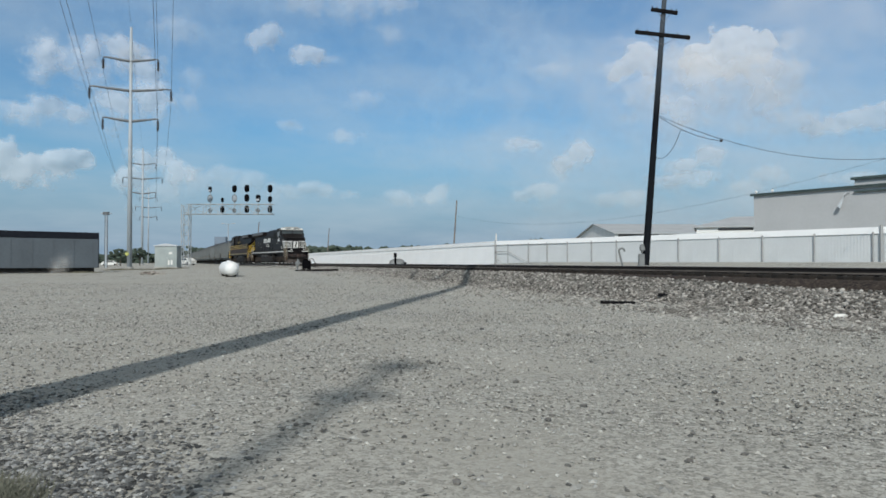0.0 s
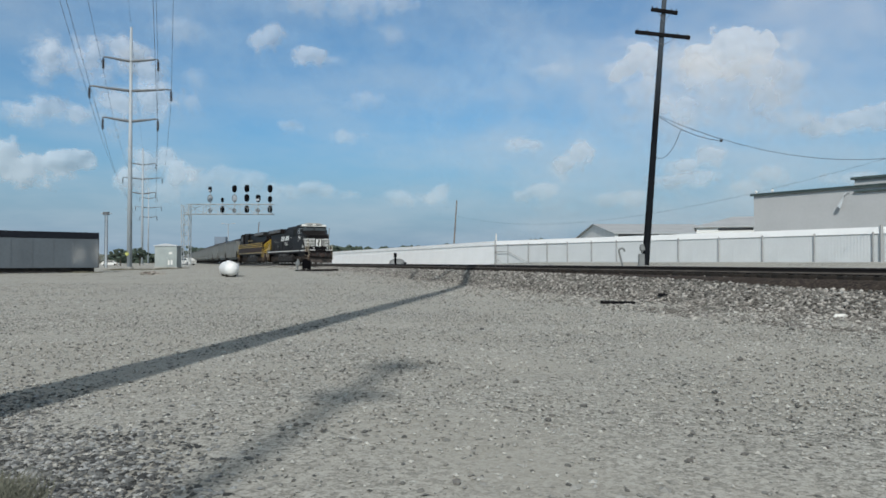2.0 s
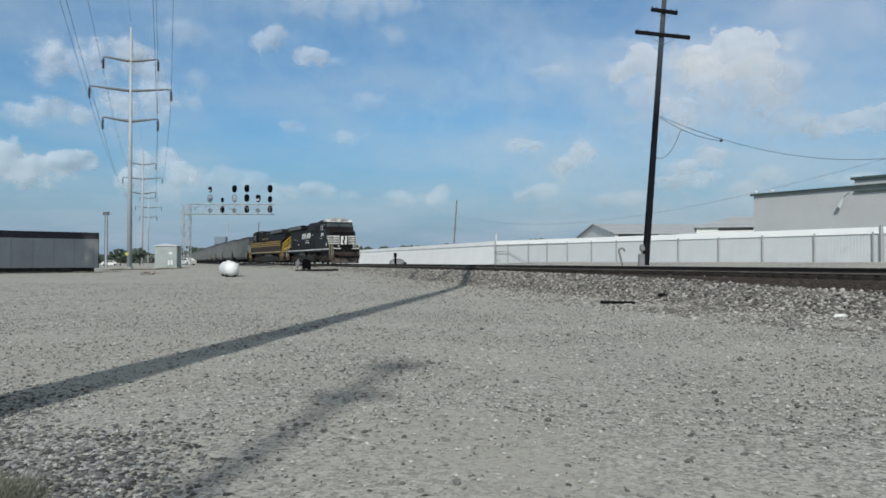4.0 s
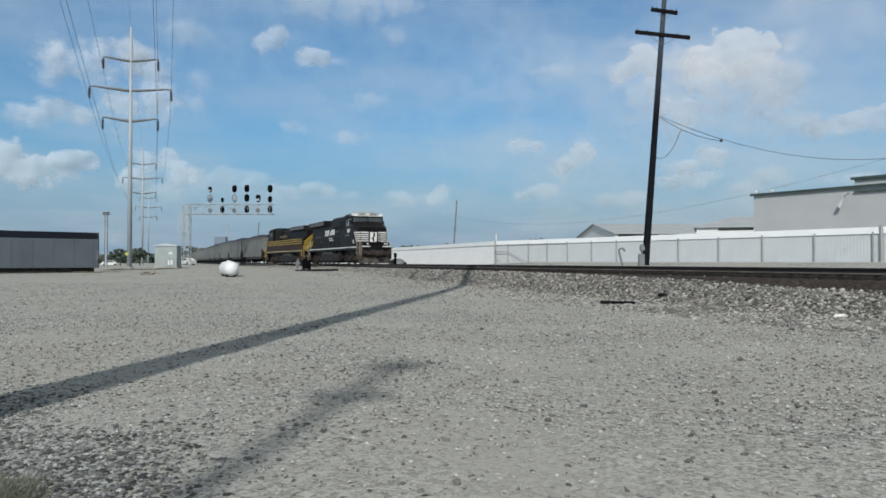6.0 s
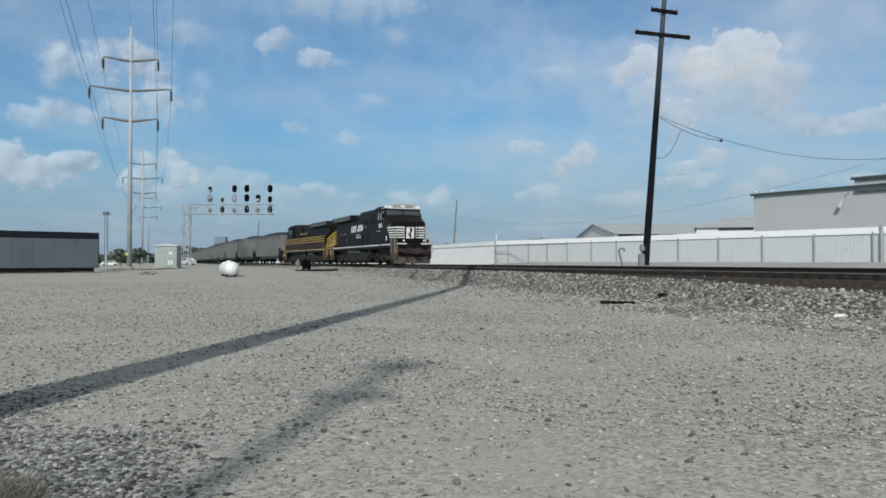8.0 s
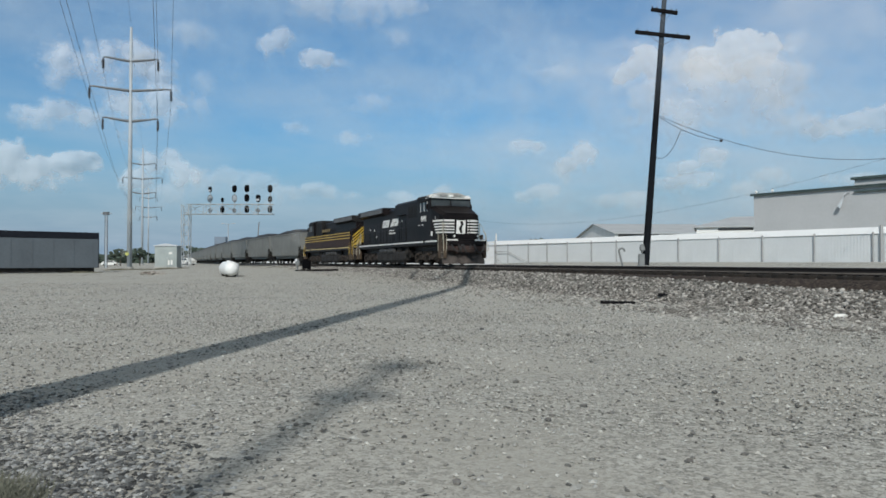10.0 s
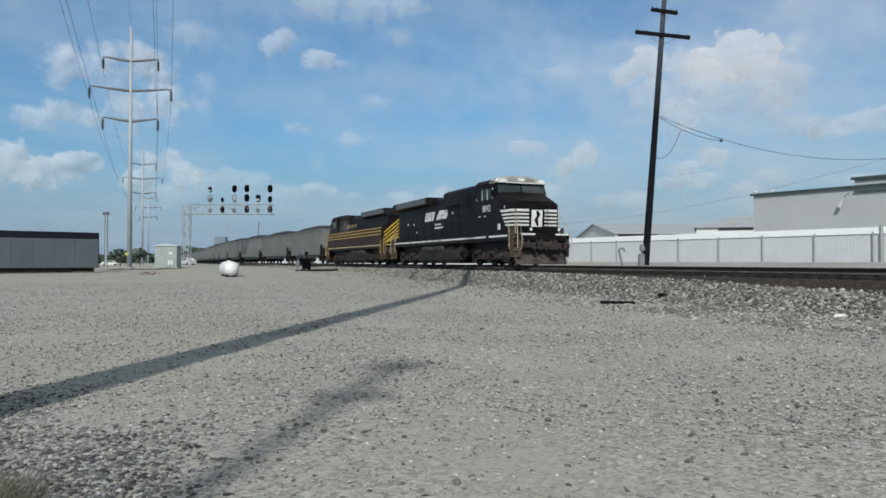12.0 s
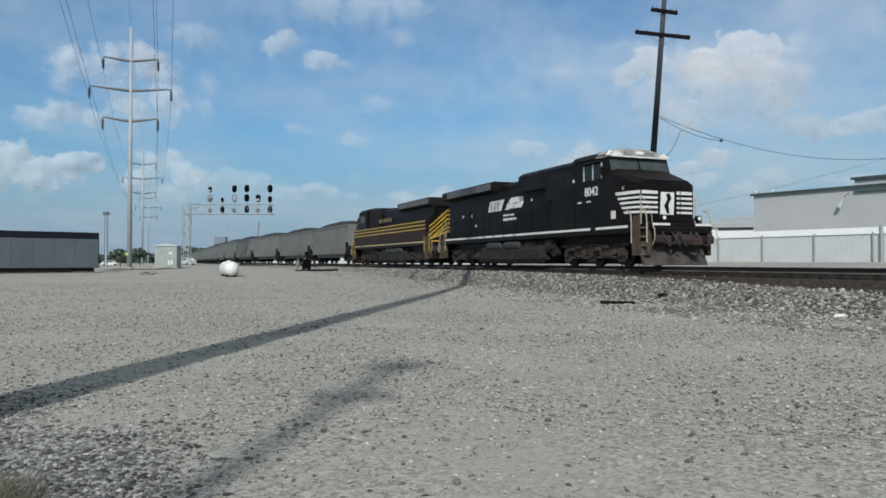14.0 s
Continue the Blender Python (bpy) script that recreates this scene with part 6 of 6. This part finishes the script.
# ---- clouds ----
def cloud_material(name, tone=(0.60, 0.62, 0.65), grain=0.019, amp=1.7):
    """Vapour: body says where the cloud is, thick how much of the sky it hides, edge how soft it ends."""
    m = bpy.data.materials.new(name)
    m.use_nodes = True
    n, l = m.node_tree.nodes, m.node_tree.links
    p = n["Principled BSDF"]
    p.inputs["Base Color"].default_value = (*tone, 1)
    p.inputs["Roughness"].default_value = 1.0
    p.inputs["Specular IOR Level"].default_value = 0.0
    at, th, ed, tc, no = (n.new(k) for k in ("ShaderNodeAttribute", "ShaderNodeAttribute", "ShaderNodeAttribute", "ShaderNodeTexCoord", "ShaderNodeTexNoise"))
    at.attribute_name, th.attribute_name, ed.attribute_name = "body", "thick", "edge"
    no.inputs["Scale"].default_value, no.inputs["Detail"].default_value, no.inputs["Roughness"].default_value = grain, 7, 0.58
    l.new(tc.outputs["Object"], no.inputs["Vector"])
    add, mul = n.new("ShaderNodeMath"), n.new("ShaderNodeMath")
    add.operation, mul.operation = "MULTIPLY_ADD", "MULTIPLY"
    l.new(no.outputs["Fac"], add.inputs[0])
    add.inputs[1].default_value = amp
    lift = n.new("ShaderNodeMath")
    lift.inputs[1].default_value = 0.85 - amp / 2
    l.new(at.outputs["Fac"], lift.inputs[0])
    l.new(lift.outputs[0], add.inputs[2])
    mr = n.new("ShaderNodeMapRange")
    mr.interpolation_type = "SMOOTHSTEP"
    mr.inputs["From Min"].default_value = 0.95
    l.new(ed.outputs["Fac"], mr.inputs["From Max"])
    l.new(add.outputs[0], mr.inputs["Value"])
    l.new(mr.outputs[0], mul.inputs[0])
    l.new(th.outputs["Fac"], mul.inputs[1])
    l.new(mul.outputs[0], p.inputs["Alpha"])
    return m


CLOUD = cloud_material("cumulus", (0.63, 0.64, 0.655))
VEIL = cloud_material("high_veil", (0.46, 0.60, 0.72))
PALE_VEIL = cloud_material("pale_veil", (0.575, 0.565, 0.56), 0.006, 0.9)
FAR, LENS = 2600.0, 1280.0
clouds = []


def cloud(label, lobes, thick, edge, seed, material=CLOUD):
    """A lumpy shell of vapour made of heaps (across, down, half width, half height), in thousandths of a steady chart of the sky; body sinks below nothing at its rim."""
    L = np.array(lobes, float)
    cu, cv = L[:, 0].mean(), L[:, 1].mean()
    u0, u1 = (L[:, 0] - 1.9 * L[:, 2]).min() - cu, (L[:, 0] + 1.9 * L[:, 2]).max() - cu
    v0, v1 = (L[:, 1] - 1.7 * L[:, 3]).min() - cv, (L[:, 1] + 2.3 * L[:, 3]).max() - cv
    nx, nz = int(min(70, max(16, (u1 - u0) / 6))), int(min(50, max(14, (v1 - v0) / 6)))
    k = FAR / LENS
    vs, body, thk, edg, fs = [], [], [], [], []
    for i in range(nz + 1):
        for j in range(nx + 1):
            u, v = u0 + (u1 - u0) * j / nx, v0 + (v1 - v0) * i / nz
            best, push = -9.0, 0.0
            for a, b, ru, rv in lobes:
                dv = (v + cv - b) / (rv * (1.8 if v + cv > b else 1.0))
                d = 1 - math.hypot((u + cu - a) / ru, dv)
                best = max(best, d)
                if d > -0.4:
                    push = max(push, math.sqrt(max(0.0, d + 0.4)) * min(ru, rv * 1.4))
            rough = noise.noise((u * 0.035 + seed * 7, v * 0.035, 0.5)) + 0.6 * noise.noise((u * 0.09 + seed, v * 0.09, 3.5))
            vs.append((u * k, -(push * 0.6 + rough * 6.0) * k, -v * k))
            body.append(0.90 * best + 0.14 + 0.20 * rough)
            thk.append(thick * 1.25)
            edg.append(0.95 + edge)
    for i in range(nz):
        for j in range(nx):
            f = (i * (nx + 1) + j, (i + 1) * (nx + 1) + j, (i + 1) * (nx + 1) + j + 1, i * (nx + 1) + j + 1)
            if max(body[q] for q in f) > -0.45:
                fs.append(f)
    used = sorted({q for f in fs for q in f})
    place = {q: i for i, q in enumerate(used)}
    me = bpy.data.meshes.new("cloud")
    me.from_pydata([vs[q] for q in used], [], [tuple(place[q] for q in f) for f in fs])
    me.shade_smooth()
    for name, data in (("body", body), ("thick", thk), ("edge", edg)):
        me.attributes.new(name, "FLOAT", "POINT").data.foreach_set("value", [data[q] for q in used])
    me.materials.append(material)
    ob = tagged(new("cloud", me), label, "cloud", "clouds in the sky")
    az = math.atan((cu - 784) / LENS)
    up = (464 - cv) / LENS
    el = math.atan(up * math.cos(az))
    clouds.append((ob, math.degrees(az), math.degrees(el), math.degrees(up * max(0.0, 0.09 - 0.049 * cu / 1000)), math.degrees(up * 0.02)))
    return ob


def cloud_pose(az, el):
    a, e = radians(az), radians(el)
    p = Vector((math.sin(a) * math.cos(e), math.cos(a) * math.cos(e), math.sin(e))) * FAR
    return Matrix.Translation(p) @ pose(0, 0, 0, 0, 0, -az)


HEAPED, HAZY = "white heaped fair-weather cloud", "thin white veil of cloud"
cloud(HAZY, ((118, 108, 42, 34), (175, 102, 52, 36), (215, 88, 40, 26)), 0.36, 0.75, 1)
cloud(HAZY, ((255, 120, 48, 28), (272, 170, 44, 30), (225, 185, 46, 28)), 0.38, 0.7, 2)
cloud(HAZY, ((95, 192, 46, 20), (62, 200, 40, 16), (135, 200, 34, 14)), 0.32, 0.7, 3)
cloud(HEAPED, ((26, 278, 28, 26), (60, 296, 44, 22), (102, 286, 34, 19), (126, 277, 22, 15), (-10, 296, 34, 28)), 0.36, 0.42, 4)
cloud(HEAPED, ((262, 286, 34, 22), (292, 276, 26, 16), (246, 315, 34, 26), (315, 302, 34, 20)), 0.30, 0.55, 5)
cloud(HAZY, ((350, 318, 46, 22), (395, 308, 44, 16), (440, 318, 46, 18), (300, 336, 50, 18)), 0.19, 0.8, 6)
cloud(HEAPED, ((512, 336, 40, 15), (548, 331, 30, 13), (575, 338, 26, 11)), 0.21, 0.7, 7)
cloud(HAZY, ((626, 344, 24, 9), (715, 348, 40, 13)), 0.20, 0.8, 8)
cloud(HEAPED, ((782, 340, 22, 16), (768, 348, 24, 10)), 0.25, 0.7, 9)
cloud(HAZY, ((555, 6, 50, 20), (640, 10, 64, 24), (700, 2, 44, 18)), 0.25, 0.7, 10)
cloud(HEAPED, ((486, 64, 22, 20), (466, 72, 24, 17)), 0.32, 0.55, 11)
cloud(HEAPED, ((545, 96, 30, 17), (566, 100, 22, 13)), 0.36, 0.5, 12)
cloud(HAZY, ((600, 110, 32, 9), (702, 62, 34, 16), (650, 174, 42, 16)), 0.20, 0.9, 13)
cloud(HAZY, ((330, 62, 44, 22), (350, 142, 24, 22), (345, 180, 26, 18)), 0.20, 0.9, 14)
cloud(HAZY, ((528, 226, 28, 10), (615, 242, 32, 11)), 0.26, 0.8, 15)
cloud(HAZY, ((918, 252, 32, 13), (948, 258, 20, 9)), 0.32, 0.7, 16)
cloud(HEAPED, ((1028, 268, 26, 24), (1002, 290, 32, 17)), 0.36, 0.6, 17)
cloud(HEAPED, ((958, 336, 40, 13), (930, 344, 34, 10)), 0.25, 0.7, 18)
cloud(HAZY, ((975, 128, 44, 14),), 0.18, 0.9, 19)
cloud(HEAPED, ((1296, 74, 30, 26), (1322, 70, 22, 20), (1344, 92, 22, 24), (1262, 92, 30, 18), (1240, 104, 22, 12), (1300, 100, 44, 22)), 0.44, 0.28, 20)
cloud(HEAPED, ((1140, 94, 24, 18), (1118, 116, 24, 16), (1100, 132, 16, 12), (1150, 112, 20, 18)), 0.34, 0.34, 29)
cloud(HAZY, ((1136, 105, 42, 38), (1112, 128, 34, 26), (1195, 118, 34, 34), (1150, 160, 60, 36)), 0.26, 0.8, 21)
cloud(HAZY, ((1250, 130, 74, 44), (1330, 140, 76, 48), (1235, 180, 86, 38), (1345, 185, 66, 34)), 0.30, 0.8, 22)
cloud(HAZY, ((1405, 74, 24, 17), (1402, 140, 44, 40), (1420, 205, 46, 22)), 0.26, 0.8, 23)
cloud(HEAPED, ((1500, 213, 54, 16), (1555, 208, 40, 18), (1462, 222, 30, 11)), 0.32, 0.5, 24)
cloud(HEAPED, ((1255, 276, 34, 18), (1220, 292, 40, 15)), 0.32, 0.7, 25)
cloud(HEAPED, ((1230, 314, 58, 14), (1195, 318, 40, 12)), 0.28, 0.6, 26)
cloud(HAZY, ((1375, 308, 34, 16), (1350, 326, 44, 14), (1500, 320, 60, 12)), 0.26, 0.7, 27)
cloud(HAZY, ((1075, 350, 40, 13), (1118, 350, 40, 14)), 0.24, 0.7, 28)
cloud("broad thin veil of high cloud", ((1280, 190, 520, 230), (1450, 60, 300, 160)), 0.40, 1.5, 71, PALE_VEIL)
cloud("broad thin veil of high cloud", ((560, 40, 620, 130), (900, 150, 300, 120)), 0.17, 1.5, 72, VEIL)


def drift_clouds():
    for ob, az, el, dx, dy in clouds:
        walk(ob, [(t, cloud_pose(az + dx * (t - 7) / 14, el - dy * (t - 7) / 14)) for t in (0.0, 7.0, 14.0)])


# ---- a puff of dust blown along the yard, thinning out as its wisps part ----
def dust():
    m = bpy.data.materials.new("thin_dust")
    m.use_nodes = True
    n, l = m.node_tree.nodes, m.node_tree.links
    p = n["Principled BSDF"]
    p.inputs["Base Color"].default_value = (0.62, 0.60, 0.56, 1)
    p.inputs["Roughness"].default_value, p.inputs["Specular IOR Level"].default_value = 1.0, 0.0
    at, tc, no, mu = n.new("ShaderNodeAttribute"), n.new("ShaderNodeTexCoord"), n.new("ShaderNodeTexNoise"), n.new("ShaderNodeMath")
    at.attribute_name = "body"
    no.inputs["Scale"].default_value, no.inputs["Detail"].default_value = 1.6, 4
    l.new(tc.outputs["Object"], no.inputs["Vector"])
    mu.operation = "MULTIPLY"
    l.new(at.outputs["Fac"], mu.inputs[0])
    l.new(no.outputs["Fac"], mu.inputs[1])
    l.new(mu.outputs[0], p.inputs["Alpha"])
    rnd = random.Random(31)
    th = thing("dust_puff", "thin pale puff of dust blowing over the yard", "dust", pose(-34.2, 65.5, 0.28))
    for i in range(6):
        vs, fs, body = [], [], []
        r, seed = rnd.uniform(0.6, 1.3), rnd.uniform(0, 50)
        for a in range(9):
            for b in range(17):
                u, v = a / 8, 2 * math.pi * b / 16
                k = r * u * (1 + 0.35 * noise.noise((math.cos(v) + seed, math.sin(v), 0)))
                vs.append((math.cos(v) * k * 0.8, -0.12 * (1 - u * u) - 0.3 * i, math.sin(v) * k))
                body.append(0.24 * (1 - u) ** 1.2)
        for a in range(8):
            for b in range(16):
                fs.append((a * 17 + b, a * 17 + b + 1, (a + 1) * 17 + b + 1, (a + 1) * 17 + b))
        me = bpy.data.meshes.new("wisp")
        me.from_pydata(vs, [], fs)
        me.shade_smooth()
        me.attributes.new("body", "FLOAT", "POINT").data.foreach_set("value", body)
        me.materials.append(m)
        ob = new("wisp", me)
        ob.parent = th
        x0, z0 = rnd.uniform(-0.6, 0.5), rnd.uniform(0.3, 1.5)
        dx, dz, dy = rnd.uniform(0.35, 2.3), rnd.uniform(0.0, 0.75), rnd.uniform(-0.25, 0.1)
        dust_wisps.append((ob, x0, z0, dx, dy, dz))


dust_wisps = []
dust()


def blow_dust():
    for ob, x0, z0, dx, dy, dz in dust_wisps:
        walk(ob, [(t, pose(x0 + dx * t, dy * t, z0 + dz * t)) for t in (0.0, 1.0, 2.0, 3.0, 5.0, 8.0, 11.0, 14.0)])


# ---- loose stones on the yard ----
def yard_stones():
    rng = np.random.default_rng(9)
    tones = island_tones(mat("yard_stone", (0.3, 0.3, 0.3), rough=0.9, fine=30, bump=0.01), (0.075, 0.074, 0.070), (0.25, 0.245, 0.225), (0.46, 0.455, 0.42), 0.3)
    pts, size = [], []
    for y0, y1, n, s0, s1, share in ((3.2, 9, 42000, 0.008, 0.05, 0.34), (9, 19, 52000, 0.022, 0.064, 0.52), (19, 44, 46000, 0.028, 0.09, 0.55)):
        y = np.sqrt(rng.uniform(y0 ** 2, y1 ** 2, n))
        x = rng.uniform(-0.68, 0.68, n) * y
        keep = off_track(x, y) > 3.05
        patch = np.array([noise.noise((a * 0.35, b * 0.35, 7)) for a, b in zip(x, y)]) + 0.35 * np.clip(-x / y, -0.3, 0.6)
        keep &= rng.uniform(size=n) < share + 0.40 * patch + 0.35 * smooth01((14 - off_track(x, y)) / 8)
        x, y = x[keep], y[keep]
        pts.append(np.stack((x, y, ground_z(x, y) + 0.009), -1))
        size.append(s0 + (s1 - s0) * rng.power(0.35, len(x)))
    scatter("loose_stones", "loose grey stones lying on the yard", "stones", np.concatenate(pts), np.concatenate(size), tones, 10, chips=True)


def coarse_patch():
    """A heap of coarse dark stone at the yard's edge, spread thin towards its rim."""
    rng = np.random.default_rng(21)
    n = 24000
    y = np.abs(rng.normal(4.3, 1.9, n)) + 0.6
    x = rng.normal(-0.55, 0.17, n) * y - rng.uniform(0, 0.4, n)
    pts = np.stack((x, y, ground_z(x, y) + 0.006), -1)
    tones = island_tones(mat("coarse_stone", (0.3, 0.3, 0.3), rough=0.9, fine=30, bump=0.01), (0.026, 0.027, 0.027), (0.116, 0.121, 0.119), (0.35, 0.36, 0.355), 0.55)
    keep = rng.uniform(size=n) < smooth01((-0.10 - x / y) / 0.32) * smooth01((12.4 + 6.0 * (x / y + 0.61) * -1 - 3.0 - y) / 5.5)
    pts = pts[keep]
    n = len(pts)
    scatter("coarse_stones", "coarse dark and pale crushed stones on the yard", "stones", pts, 0.016 + 0.060 * rng.power(0.4, n), tones, 22, chips=True, flat=0.62)


def flat_stones():
    """Broad flat stones pressed into the yard, in drifts."""
    rng = np.random.default_rng(33)
    n = 26000
    y = 3.6 + 30 * rng.power(0.8, n)
    x = rng.uniform(-0.66, 0.66, n) * y
    drift = np.array([noise.noise((a * 0.22, b * 0.3, 17)) + 0.6 * noise.noise((a * 0.7, b * 0.9, 5)) for a, b in zip(x, y)])
    keep = (off_track(x, y) > 3.4) & (rng.uniform(size=n) < 0.16 + 0.35 * drift)
    x, y = x[keep], y[keep]
    tones = island_tones(mat("flat_stone", (0.3, 0.3, 0.3), rough=0.9, fine=30, bump=0.01), (0.045, 0.046, 0.045), (0.22, 0.22, 0.203), (0.40, 0.40, 0.375), 0.45)
    scatter("flat_stones", "broad flat grey stones pressed into the yard", "stones", np.stack((x, y, ground_z(x, y) + 0.004), -1), 0.025 + 0.06 * rng.power(0.45, len(x)), tones, 34, chips=True, flat=0.6)


yard_stones()
flat_stones()
coarse_patch()


def plank(x, y, ang, L, w):
    ob = obj("timber_scrap", box(B(), (0, 0, 0.05), (L, w, 0.09), rot=Euler((0.05, 0.03, 0)).to_matrix(), bevel=0.012), WOOD_DARK)
    ob.matrix_world = pose(x, y, gz(x, y), 0, 0, ang)
    tagged(ob, "dark rotten piece of timber lying at the ballast's foot", "timber")


plank(5.6, 23.2, 5, 1.1, 0.22)
plank(7.45, 24.3, -12, 0.45, 0.16)
ob = obj("white_rag", lump(B(), (0, 0, 0.04), (0.40, 0.2, 0.14), 8, 2), WHITE)
ob.matrix_world = pose(9.58, 17.45, gz(9.58, 17.45), 0, 0, 10)
tagged(ob, "crumpled white litter on the ballast", "litter")


def rocks():
    """The few large stones that stand out singly on the yard."""
    rnd = random.Random(17)
    spots = [(0.81, 8.07, 0.10), (1.31, 6.75, 0.085), (0.89, 6.15, 0.085), (0.083, 4.42, 0.085), (1.65, 4.88, 0.07), (0.95, 6.35, 0.06), (1.9, 7.9, 0.06)]
    for i in range(34):
        y = rnd.uniform(4.4, 15)
        spots.append((rnd.uniform(-0.3, 0.58) * y, y, rnd.uniform(0.04, 0.085) * (0.7 + y / 20)))
    for i, (x, y, s) in enumerate(spots):
        ob = obj("rock", lump(B(), (0, 0, s * 0.16), (s, s * rnd.uniform(0.6, 0.9), s * 0.5), 300 + i, 1), ROCK)
        ob.matrix_world = pose(x, y, gz(x, y), 0, 0, rnd.uniform(0, 360))
        tagged(ob, "dark grey stone lying on the gravel yard", "stone", "single stones on the yard")


ROCK = mat("dark_rock", (0.15, 0.145, 0.135), (0.07, 0.068, 0.065), rough=0.9, scale=8, fine=60, bump=0.004, per=0.5)
rocks()


def grass_tuft(x, y, h, n, seed):
    rnd = random.Random(seed)
    bm = B()
    for i in range(n):
        a, r = rnd.uniform(0, 6.3), rnd.uniform(0, 0.22)
        px, py = math.cos(a) * r, math.sin(a) * r
        lx, ly, hh = rnd.uniform(-0.16, 0.16), rnd.uniform(-0.16, 0.16), h * rnd.uniform(0.5, 1.1)
        w = 0.004
        v = [bm.verts.new(q) for q in ((px - w, py, -0.02), (px + w, py, -0.02), (px + lx * 0.4 + w * 0.7, py + ly * 0.4, hh * 0.6), (px + lx * 0.4 - w * 0.7, py + ly * 0.4, hh * 0.6), (px + lx, py + ly, hh))]
        bm.faces.new(v[:4])
        bm.faces.new((v[3], v[2], v[4]))
    ob = obj("dry_grass", bm, GRASS)
    ob.location = (x, y, gz(x, y))
    tagged(ob, "dry pale grass tuft in the gravel", "grass", kind="stuff")


grass_tuft(-2.42, 4.02, 0.15, 240, 1)
grass_tuft(-2.66, 4.22, 0.13, 180, 2)
grass_tuft(-2.30, 3.80, 0.12, 160, 3)
motions()
